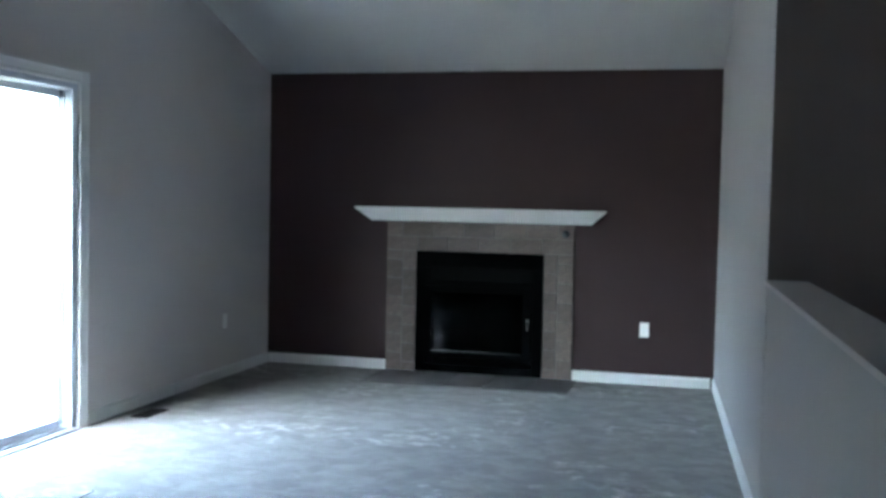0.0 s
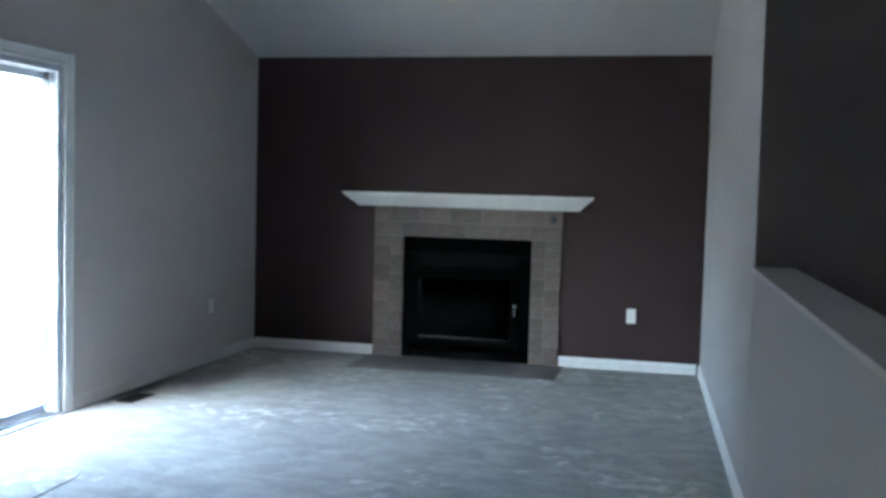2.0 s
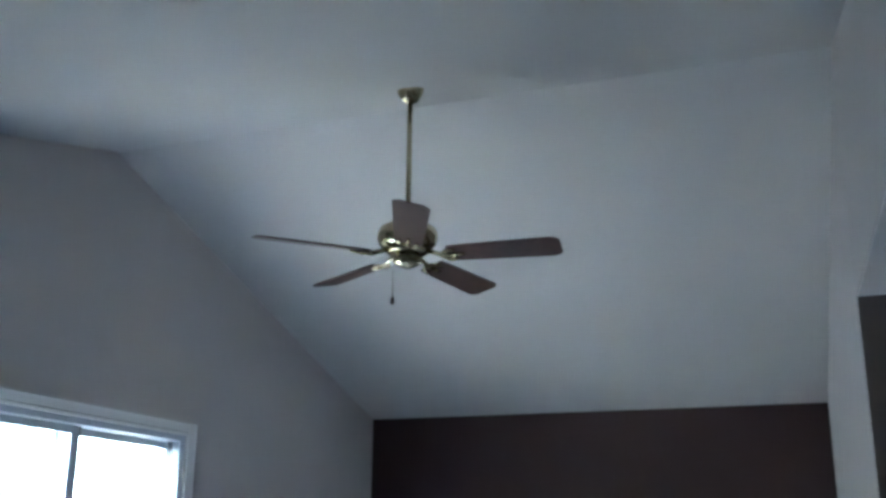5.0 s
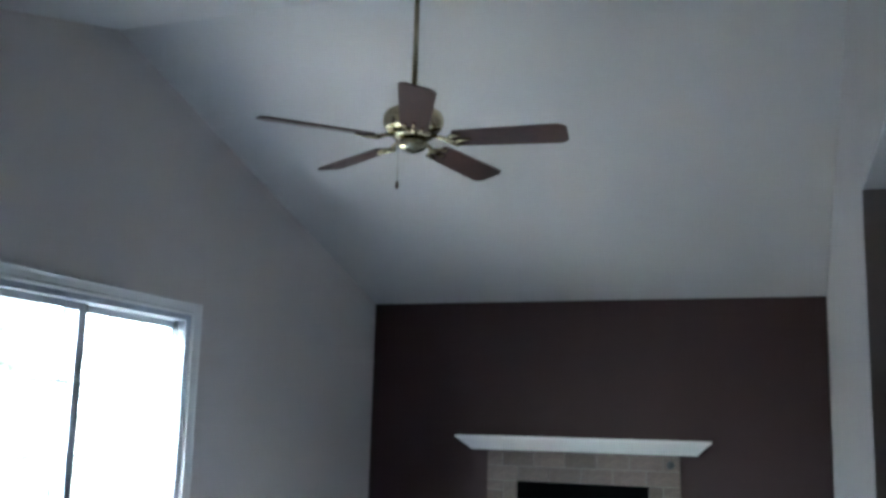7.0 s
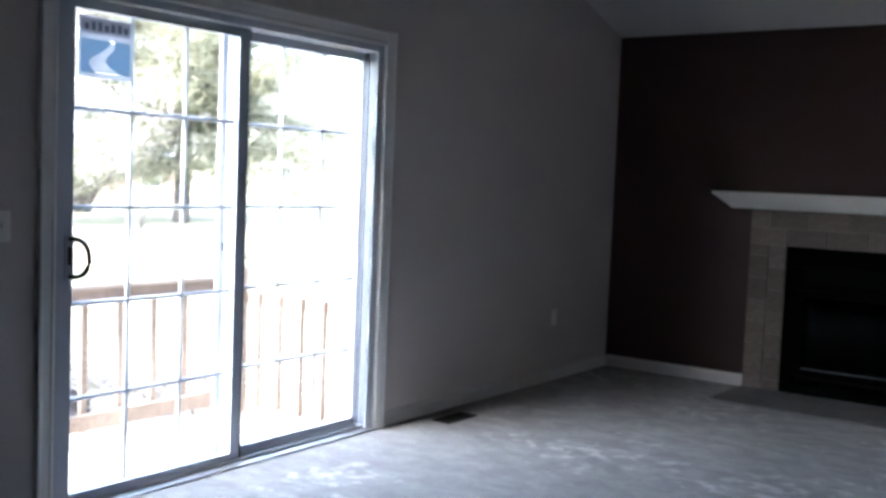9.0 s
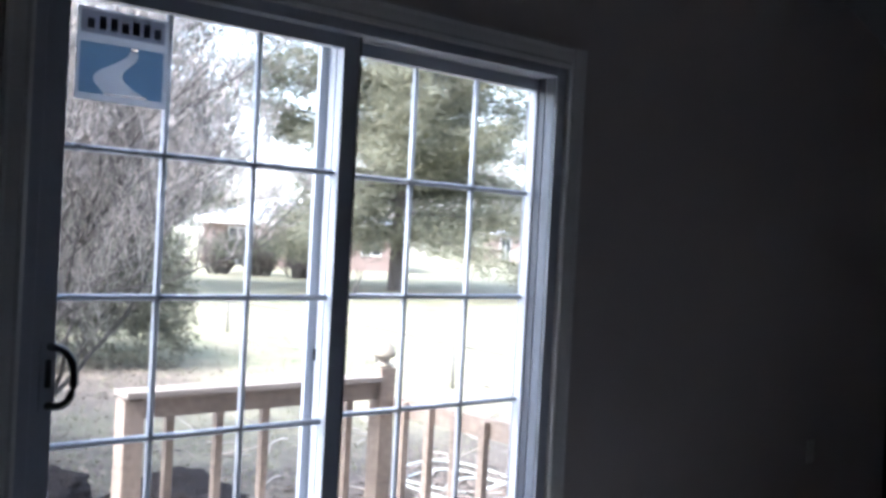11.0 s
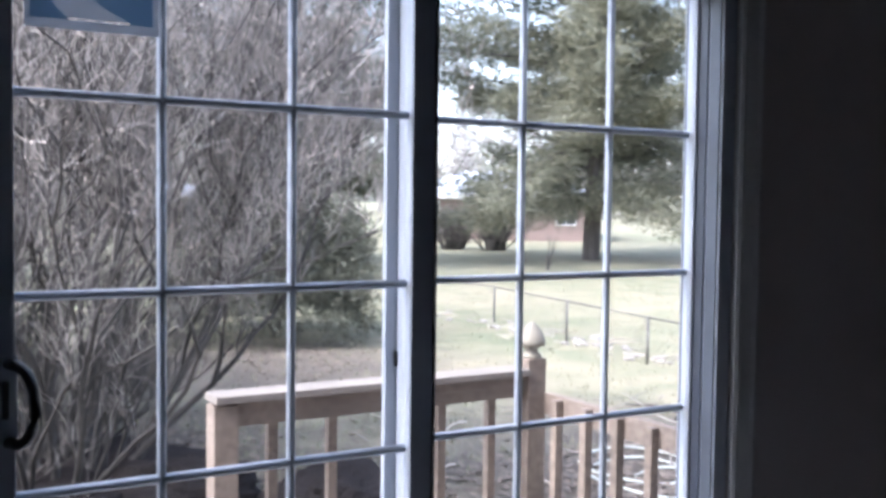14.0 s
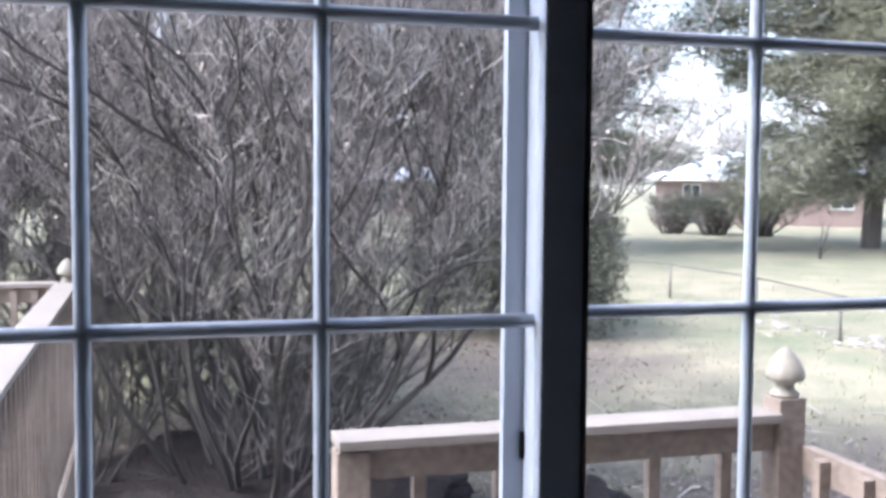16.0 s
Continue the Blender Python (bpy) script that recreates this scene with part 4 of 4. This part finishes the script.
def forked_bush(name, label, x, y, stems, height, spread, seed, r0=0.04, shoots=12, twigs=10, root_r=0.35, category="bush", seeds=0.5):
    """A leafless bush: crooked main stems fanning from one foot, forking twice, with upright twigs."""
    rng = random.Random(seed)
    root = thing(name, label, category)
    zg = ground_z(x, y)
    a, b, c = Tubes(6), Tubes(4), Tubes(3)
    hv, hf = [], []

    def limb(start, way, length, r, level):
        pts = wander(rng, start, way, length, 6, 0.20 + 0.05 * level, 0.05)
        (a if level < 2 else b).add(pts, r, r * 0.55)
        d = (pts[-1] - pts[-2]).normalized()
        if level < 2:
            turn = rng.uniform(0, 6.28)
            for k in range(2 if level == 0 else 3):
                t = turn + k * 2.6
                side = Vector((math.cos(t), math.sin(t), 0.15))
                limb(pts[-1] if k else pts[rng.randint(4, 6)], d + side * rng.uniform(0.35, 0.65), length * rng.uniform(0.7, 1.0), r * 0.56, level + 1)
        for _ in range(shoots if level else shoots // 4):
            i = rng.randint(1, 6)
            side = Vector((rng.uniform(-1, 1), rng.uniform(-1, 1), rng.uniform(0.1, 0.9)))
            sh = wander(rng, pts[i], d * 0.6 + side * 0.7, height * rng.uniform(0.07, 0.20), 5, 0.26, 0.12)
            b.add(sh, max(0.004, r * 0.28), 0.002)
            for _ in range(twigs):
                q = sh[rng.randint(1, 5)]
                w = Vector((rng.uniform(-1, 1), rng.uniform(-1, 1), rng.uniform(0.2, 1.6)))
                tw = wander(rng, q, w, height * rng.uniform(0.03, 0.085), 3, 0.40, 0.12)
                c.add(tw, rng.uniform(0.0022, 0.0038), 0.0014)
                if rng.random() < seeds and tw[-1].z > zg + 1.3:
                    u = Vector((rng.uniform(-1, 1), rng.uniform(-1, 1), rng.uniform(0.2, 1.5))).normalized() * rng.uniform(0.012, 0.034)
                    n = u.cross(Vector((rng.uniform(-1, 1), rng.uniform(-1, 1), 0.3))).normalized() * rng.uniform(0.006, 0.014)
                    i0 = len(hv)
                    hv.extend([tuple(tw[-1]), tuple(tw[-1] + u * 0.5 + n), tuple(tw[-1] + u), tuple(tw[-1] + u * 0.5 - n)])
                    hf.append((i0, i0 + 1, i0 + 2, i0 + 3))

    for s in range(stems):
        ang = 2 * math.pi * (s + rng.random()) / stems
        lean = spread * rng.uniform(0.15, 1.0)
        start = Vector((x + root_r * rng.random() * math.cos(ang), y + root_r * rng.random() * math.sin(ang), zg - 0.05))
        limb(start, Vector((math.cos(ang) * lean, math.sin(ang) * lean, 1.0)), height * rng.uniform(0.30, 0.42), r0 * rng.uniform(0.6, 1.2), 0)
    a.make("stems", M_STEM, root)
    b.make("branches", M_STEM, root)
    tagged(c.make("twigs", M_TWIG, root), kind="stuff")
    tagged(raw("seed_heads", hv, hf, M_BUD, root), kind="stuff")
    return root


def needle_clumps(rng, centres, size, blades, material, parent, name="needles", wide=1.0):
    v, f = [], []
    for c, way in centres:
        for _ in range(blades):
            d = Vector((rng.gauss(0, 1), rng.gauss(0, 1), rng.gauss(0, 0.7))) + way * 1.2
            d.normalize()
            s = d.cross(Vector((rng.uniform(-1, 1), rng.uniform(-1, 1), rng.uniform(-1, 1)))).normalized()
            l = size * rng.uniform(0.5, 1.2)
            w = size * rng.uniform(0.025, 0.06) * wide
            o = c + Vector((rng.gauss(0, 1), rng.gauss(0, 1), rng.gauss(0, 0.8))) * size * 0.6
            i = len(v)
            v += [tuple(o - s * w), tuple(o + s * w), tuple(o + d * l)]
            f.append((i, i + 1, i + 2))
    ob = raw(name, v, f, material, parent)
    return tagged(ob, kind="stuff")


def pine(label, x, y, height, radius, seed, low=0.1, whorls=16, per=6, clump=0.34, blades=16, material=None, trunk=0.30, density=1.0):
    """A conifer: tapered trunk, whorls of sagging limbs, side twigs and tufts of needles."""
    rng = random.Random(seed)
    zg = ground_z(x, y)
    root = thing("pine_tree", label, "pine tree", "pine trees")
    t = Tubes(10)
    t.add([Vector((x + 0.15 * math.sin(k * 0.9), y, zg - 0.2 + height * k / 10)) for k in range(11)], trunk, 0.04)
    t.make("trunk", M_BARK, root)
    limbs, centres = Tubes(5), []
    for wv in range(whorls):
        u = low + (0.97 - low) * wv / (whorls - 1)
        reach = radius * (1 - u) ** 0.5 * (1.0 if u > low + 0.05 else 0.9) + 0.3
        for k in range(per):
            if rng.random() < 0.12:
                continue
            a = 2 * math.pi * (k + rng.random() * 0.8) / per + wv * 1.1
            ln = reach * rng.uniform(0.65, 1.12)
            start = Vector((x, y, zg + height * u + rng.uniform(-0.3, 0.3)))
            way = Vector((math.cos(a), math.sin(a), 0.12 + 0.35 * (u - 0.3)))
            pts = wander(rng, start, way, ln, 8, 0.11, rng.uniform(-0.045, 0.02) + 0.05 * u)
            limbs.add(pts, 0.016 + 0.012 * ln * 0.6, 0.010)
            for i in range(1, 9):
                for sgn in (-1, 1):
                    if rng.random() > 0.9 * density:
                        continue
                    p = pts[i]
                    d = (pts[i] - pts[i - 1]).normalized()
                    side = d.cross(Vector((0, 0, 1))).normalized() * sgn
                    tl = (0.25 + 0.30 * ln * (1 - i / 10)) * rng.uniform(0.5, 1.0)
                    tw = wander(rng, p, d * 0.7 + side + Vector((0, 0, rng.uniform(-0.1, 0.25))), tl, 4, 0.15)
                    limbs.add(tw, 0.011, 0.004)
                    for q in tw[1:]:
                        centres.append((q, (tw[-1] - tw[0]).normalized()))
            centres.append((pts[-1], way.normalized()))
    limbs.make("limbs", M_BARK, root)
    needle_clumps(rng, centres, clump, blades, material or M_NEEDLE, root)
    return root


def leaf_mound(name, label, x, y, rx, ry, h, count, seed, material, size=0.12, category="shrub", trunk=True):
    """A rounded evergreen: inner stems, sprays of small leaves over an uneven outline."""
    rng = random.Random(seed)
    zg = ground_z(x, y)
    root = thing(name, label, category)
    st, centres = Tubes(5), []
    for k in range(12):
        a, e = rng.uniform(0, 2 * math.pi), rng.uniform(0.15, 1.45)
        tip = Vector((x + rx * 0.9 * math.cos(a) * math.cos(e), y + ry * 0.9 * math.sin(a) * math.cos(e), zg + h * 0.25 + h * 0.7 * math.sin(e)))
        base = Vector((x, y, zg))
        st.add([base, base.lerp(tip, 0.35) + Vector((0, 0, 0.15 * h)), base.lerp(tip, 0.7) + Vector((0, 0, 0.08 * h)), tip], 0.024, 0.005)
    st.make("stems", M_BARK, root)
    for _ in range(count):
        a, e = rng.uniform(0, 2 * math.pi), math.asin(rng.uniform(-0.44, 1.0))
        rr = (0.30 + 0.74 * rng.random() ** 0.6) * (0.86 + 0.28 * noise.noise(Vector((math.cos(a) * 1.7 + seed, math.sin(a) * 1.7, e * 1.5))))
        d = Vector((math.cos(a) * math.cos(e), math.sin(a) * math.cos(e), math.sin(e)))
        centres.append((Vector((x + d.x * rx * rr, y + d.y * ry * rr, zg + h * 0.32 + d.z * h * 0.68 * rr)), d))
    needle_clumps(rng, centres, size, 11, material, root, "foliage", 3.2)
    return root


def polar(az, dist, ex=2.0, ey=-5.0):
    return ex - dist * math.cos(radians(az)), ey + dist * math.sin(radians(az))


# the big leafless shrub beside the steps
forked_bush("lilac_bush", "big leafless grey-brown bush with forking dark stems", -6.6, -3.4, 30, 5.0, 0.98, 17, r0=0.034, shoots=11, twigs=13, root_r=0.6)
forked_bush("lilac_bush", "leafless grey bush with dense fine twigs", -8.8, -5.8, 13, 4.4, 0.7, 12, r0=0.036, shoots=12, twigs=12)
forked_bush("lilac_bush", "leafless grey bush with pale twigs", -10.6, -4.0, 12, 4.4, 0.7, 13, r0=0.036, shoots=12, twigs=12)
leaf_mound("evergreen_bush", "rounded dark evergreen bush behind the bare one", -14.9, 1.75, 2.15, 2.15, 3.3, 6200, 5, M_YEW, 0.105, "bush")
for k, (x, y, h) in enumerate(((-13.5, -5.5, 4.3), (-14.4, -3.0, 4.1), (-12.5, -9.5, 4.6), (-17.5, -4.5, 4.6))):
    forked_bush("thicket_bush", "leafless grey bush in a dense thicket", x, y, 13, h, 0.65, 60 + k, r0=0.036, shoots=10, twigs=9)

# twigs take the dark stem colour to paint the shade at the bush's foot
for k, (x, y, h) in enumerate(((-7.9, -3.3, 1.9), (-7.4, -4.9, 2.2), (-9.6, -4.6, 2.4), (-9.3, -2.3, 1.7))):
    bare_shrub("undergrowth_bush", "low tangled undergrowth below the bare bush, twigs darkened as in shade", x, y, 38, h, 1.3, 80 + k, r0=0.012, kids=10, fine=9, twigs=1.4, category="bush", twig_bark=M_STEM)
PX, PY = -28.2, 19.5
pine("tall pine with long low sagging limbs on the lawn", PX, PY, 19, 7.4, 21, low=0.12, whorls=18, per=8, clump=0.58, blades=24, material=M_NEEDLE_Y, trunk=0.34, density=0.8)
x, y = polar(24, 36)
pine("tall sparse pine behind the bare bush", x, y, 17, 5.0, 22, low=0.16, whorls=16, per=7, clump=0.48, blades=14, density=0.75)
x, y = polar(11, 30)
pine("tall dark pine behind the bare bush", x, y, 17, 5.5, 23, low=0.15, whorls=15, per=6, clump=0.40, blades=13)
x, y = polar(-6, 32)
pine("tall dark pine at the edge of the garden", x, y, 16, 5.5, 24, low=0.12, whorls=14, per=6, clump=0.42, blades=13)
x, y = polar(58, 40)
pine("tall pine at the far side of the lawn", x, y, 17, 6.0, 25, low=0.1, whorls=14, per=6, clump=0.45, blades=12)

bare_shrub("sapling", "thin leafless sapling on the lawn", -25.4, 15.4, 2, 1.55, 0.4, 31, r0=0.040, kids=6, fine=3, category="sapling")
for k, (az, d, h) in enumerate(((29.1, 46, 1.8), (31.3, 45.4, 1.9), (33.6, 44.5, 1.8))):
    x, y = polar(az, d)
    bare_shrub("garden_shrub", "leafless rounded garden shrub before the brick house", x, y, 44, h, 1.0, 40 + k, r0=0.045, kids=14, fine=6, twigs=1.6)


# ---------------------------------------------------------------- houses
def brick_house(label, az, dist, length, depth, turn, eave=2.45, rise=1.5, wall=M_BRICK):
    x, y = polar(az, dist)
    z = ground_z(x, y) - 0.15
    h = thing("house", label, "house")
    L, D = length / 2, depth / 2
    part("wall", boxes((-L, L, -D, D, 0, eave)), wall, h, "red brick wall")
    o = 0.45
    bm = bmesh.new()
    lo = [bm.verts.new(p) for p in ((-L - o, -D - o, eave - 0.02), (L + o, -D - o, eave - 0.02), (L + o, D + o, eave - 0.02), (-L - o, D + o, eave - 0.02))]
    mid = [bm.verts.new((v.co.x, v.co.y, eave + 0.14)) for v in lo]
    a, b = bm.verts.new((-L + D * 0.9, 0, eave + rise)), bm.verts.new((L - D * 0.9, 0, eave + rise))
    bm.faces.new(lo[::-1])
    for i in range(4):
        bm.faces.new((lo[i], lo[(i + 1) % 4], mid[(i + 1) % 4], mid[i]))
    bm.faces.new((mid[0], mid[1], b, a))
    bm.faces.new((mid[1], mid[2], b))
    bm.faces.new((mid[2], mid[3], a, b))
    bm.faces.new((mid[3], mid[0], a))
    part("roof", bm, M_ROOF, h, "shingle hip roof, coloured pale as if reflecting the sky")
    part("fascia", boxes((-L - o - 0.02, L + o + 0.02, -D - o - 0.03, -D - o - 0.002, eave - 0.06, eave + 0.13)), M_FARTRIM, h)
    n = max(2, int(length / 3.2))
    for k in range(n):
        wx = -L + length * (k + 0.5) / n
        wide = 0.55 if k % 3 else 0.45
        z0 = 0.9 if k % 3 else 0.05
        w = part("window" if k % 3 else "house_door", boxes((wx - wide, wx + wide, -D - 0.05, -D + 0.02, z0, 2.12)), M_FARTRIM, h)
        part("pane", boxes((wx - wide + 0.08, wx - 0.03, -D - 0.065, -D - 0.051, z0 + 0.1, 2.02)), M_FARGLASS, w)
        part("pane", boxes((wx + 0.03, wx + wide - 0.08, -D - 0.065, -D - 0.051, z0 + 0.1, 2.02)), M_FARGLASS, w)
    h.matrix_world = pose(x, y, z, 0, 0, turn)
    return h


brick_house("low red brick house with a pale hip roof across the lawn", 33.6, 57, 10.5, 8, 90 - 32 + 2, eave=2.3, rise=1.5)
brick_house("low brick house with a pale roof behind the bushes", 15.2, 62, 8, 7, 90 - 15, eave=2.05, rise=0.9)
brick_house("low brick house far off beyond the pine", 49.0, 85, 14, 8, 90 - 49, eave=2.3, rise=1.1)

# ---------------------------------------------------------------- chain-link fence
fence = thing("chain_link_fence", "low galvanised chain-link fence across the lawn", "fence")
line = [polar(24, 25.5), polar(29.5, 22.8), polar(33.9, 20.5), polar(38, 17.7), polar(42.5, 15.5), polar(47.5, 13.9), polar(54, 12.3)]
tops = []
for x, y in line:
    z = ground_z(x, y)
    part("post", tube(bmesh.new(), [(x, y, z - 0.1), (x, y, z + 0.72)], 0.024, 8), M_WIRE, fence)
    tops.append(Vector((x, y, z + 0.70)))
for p, q in zip(tops, tops[1:]):
    part("top_rail", tube(bmesh.new(), [p, q], 0.015, 6), M_WIRE, fence)
mesh_w = Tubes(3)
for p, q in zip(tops, tops[1:]):
    n = int((q - p).length / 0.16)
    for k in range(n):
        u, w2 = k / n, min(1.0, (k + 5) / n)
        a, b = p.lerp(q, u), p.lerp(q, w2)
        mesh_w.add([a, b - Vector((0, 0, 0.64))], 0.002, 0.002)
        mesh_w.add([a - Vector((0, 0, 0.64)), b], 0.002, 0.002)
tagged(mesh_w.make("wire_mesh", M_WIRE, fence), kind="stuff")

# ---------------------------------------------------------------- litter on the ground by the deck
def mound(label, x, y, rx, ry, h, seed):
    bm = bmesh.new()
    bmesh.ops.create_icosphere(bm, subdivisions=5, radius=1.0)
    for v in bm.verts:
        n = noise.noise(v.co * 1.6 + Vector((seed, 0, 0))) * 0.34 + noise.noise(v.co * 5 + Vector((0, seed, 0))) * 0.13 + noise.noise(v.co * 15 + Vector((0, 0, seed))) * 0.09
        v.co = v.co * (1 + n)
        v.co = Vector((v.co.x * rx, v.co.y * ry, max(v.co.z, -0.3) * h))
    for f in bm.faces:
        f.smooth = True
    ob = part("mulch_pile", bm, M_MULCH)
    ob.location = (x, y, ground_z(x, y) + 0.02)
    return tagged(ob, label, "mulch pile", "dark heaps by the deck")


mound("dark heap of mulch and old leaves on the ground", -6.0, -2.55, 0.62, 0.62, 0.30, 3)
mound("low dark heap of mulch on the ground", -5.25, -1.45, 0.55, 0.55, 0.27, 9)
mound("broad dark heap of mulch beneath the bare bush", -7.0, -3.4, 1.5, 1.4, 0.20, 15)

rng = random.Random(77)
v, f = [], []


def leaf_at(x, y, s, lift=0.012):
    z = ground_z(x, y) + lift + rng.random() * 0.02
    a, tl = rng.uniform(0, 6.28), rng.uniform(-0.5, 0.5)
    u = Vector((math.cos(a), math.sin(a), tl)) * s
    w = Vector((-math.sin(a), math.cos(a), rng.uniform(-0.4, 0.4))) * s * 0.55
    o = Vector((x, y, z))
    i = len(v)
    v.extend([tuple(o - u), tuple(o + w), tuple(o + u), tuple(o - w)])
    f.append((i, i + 1, i + 2, i + 3))


for _ in range(4500):
    leaf_at(rng.gauss(-4.4, 0.8), rng.gauss(0.6, 1.2), rng.uniform(0.02, 0.045))
for _ in range(1500):
    leaf_at(rng.gauss(-12.0, 1.2), rng.gauss(0.7, 1.1), rng.uniform(0.02, 0.045))
for _ in range(6000):
    leaf_at(rng.gauss(-7.6, 1.4), rng.gauss(-3.0, 1.6), rng.uniform(0.02, 0.045))
tagged(raw("leaf_litter", v, f, M_DRYLEAF), "brown fallen leaves on the ground by the deck", "fallen leaves", kind="stuff")

sticks = Tubes(5)
for _ in range(55):
    x, y = rng.gauss(-5.8, 1.3), rng.gauss(1.8, 1.3)
    a = rng.uniform(0, 6.28)
    p = Vector((x, y, ground_z(x, y) + 0.03))
    sticks.add(wander(rng, p, Vector((math.cos(a), math.sin(a), 0.05)), rng.uniform(0.25, 0.9), 5, 0.25, -0.01), rng.uniform(0.006, 0.014), 0.004)
for _ in range(60):
    x, y = rng.uniform(-17.0, -8.0), rng.gauss(6.1, 0.35)
    a = rng.uniform(0, 6.28)
    p = Vector((x, y, ground_z(x, y) + 0.04))
    sticks.add(wander(rng, p, Vector((math.cos(a), math.sin(a), 0.05)), rng.uniform(0.2, 0.6), 5, 0.2, -0.01), rng.uniform(0.008, 0.014), 0.004)
tagged(sticks.make("fallen_sticks", M_PALEBIT, None), "pale fallen sticks scattered on the ground", "sticks", kind="stuff")

# a ragged row of pale stones across the lawn
bm = bmesh.new()
for k in range(46):
    x, y = rng.uniform(-17.0, -8.2), rng.gauss(6.1, 0.30)
    r = rng.uniform(0.035, 0.10)
    st = bmesh.ops.create_icosphere(bm, subdivisions=2, radius=r)["verts"]
    o = Vector((x, y, ground_z(x, y) + r * 0.15))
    for w in st:
        w.co = Vector((w.co.x * 1.4, w.co.y, w.co.z * 0.55)) * (1 + 0.5 * noise.noise(w.co * 9 + o)) + o
tagged(part("stone_rubble", bm, M_STONE), "pale broken stones in a row on the lawn", "stones", kind="stuff")

# dark fallen branch with a stub
bough = Tubes(7)
z = ground_z(-6.5, 3.4) + 0.04
bough.add([Vector((-6.2, 3.0, z)), Vector((-6.4, 3.3, z + 0.03)), Vector((-6.75, 3.7, z + 0.01)), Vector((-7.1, 4.2, z + 0.04))], 0.030, 0.014)
bough.add([Vector((-6.45, 3.4, z)), Vector((-6.5, 3.42, z + 0.15)), Vector((-6.44, 3.5, z + 0.22))], 0.022, 0.012)
bough.add([Vector((-6.4, 3.3, z)), Vector((-6.75, 3.25, z + 0.03)), Vector((-7.05, 3.0, z + 0.02))], 0.022, 0.010)
tagged(bough.make("fallen_branch", M_BARK, None), "dark fallen branch with a stub on the lawn", "branch")

# garden hose lying in loose loops
pts = []
for i in range(90):
    u = i / 89
    a = u * 2 * math.pi * 2.6
    r = 0.55 + 0.18 * math.sin(a * 0.7)
    x, y = -5.0 + 0.55 * u + r * math.cos(a), 1.35 + r * 0.9 * math.sin(a)
    pts.append((x, y, ground_z(x, y) + 0.03 + 0.015 * math.sin(a * 3)))
tagged(part("garden_hose", tube(bmesh.new(), pts, 0.014, 8), M_HOSE), "pale garden hose lying in loose loops", "garden hose")

# tufts of dead grass on the nearer lawn
v, f = [], []
for _ in range(5000):
    d, az = 7 + 22 * rng.random() ** 1.4, rng.uniform(2, 60)
    x, y = polar(az, d)
    if -5.5 < x:
        continue
    z = ground_z(x, y) - 0.01
    for _ in range(3):
        a = rng.uniform(0, 6.28)
        s, h = rng.uniform(0.006, 0.014), rng.uniform(0.03, 0.09)
        lx, ly = rng.uniform(-0.04, 0.04), rng.uniform(-0.04, 0.04)
        ox, oy = x + rng.uniform(-0.06, 0.06), y + rng.uniform(-0.06, 0.06)
        i = len(v)
        v.extend([(ox - s * math.cos(a), oy - s * math.sin(a), z), (ox + s * math.cos(a), oy + s * math.sin(a), z), (ox + lx, oy + ly, z + h)])
        f.append((i, i + 1, i + 2))
tagged(raw("grass_tufts", v, f, M_GRASS), "short tufts of winter grass on the lawn", "grass", kind="stuff")

# far woods
rng = random.Random(5)
woods = Tubes(3)
for _ in range(420):
    x, y = polar(rng.uniform(-40, 75), rng.uniform(95, 135))
    z = ground_z(x, y)
    h = rng.uniform(7, 15)
    trunk = wander(rng, Vector((x, y, z)), Vector((0, 0, 1)), h, 6, 0.07, 0.05)
    woods.add(trunk, 0.10, 0.03)
    for _ in range(20):
        p = trunk[rng.randint(1, 6)]
        br = wander(rng, p, Vector((rng.uniform(-1, 1), rng.uniform(-1, 1), rng.uniform(0.2, 1.0))), h * rng.uniform(0.15, 0.35), 3, 0.2, 0.05)
        woods.add(br, 0.07, 0.03)
        for _ in range(4):
            woods.add(wander(rng, br[rng.randint(1, 3)], Vector((rng.uniform(-1, 1), rng.uniform(-1, 1), rng.uniform(0.0, 1.0))), h * 0.10, 2, 0.2), 0.04, 0.02)
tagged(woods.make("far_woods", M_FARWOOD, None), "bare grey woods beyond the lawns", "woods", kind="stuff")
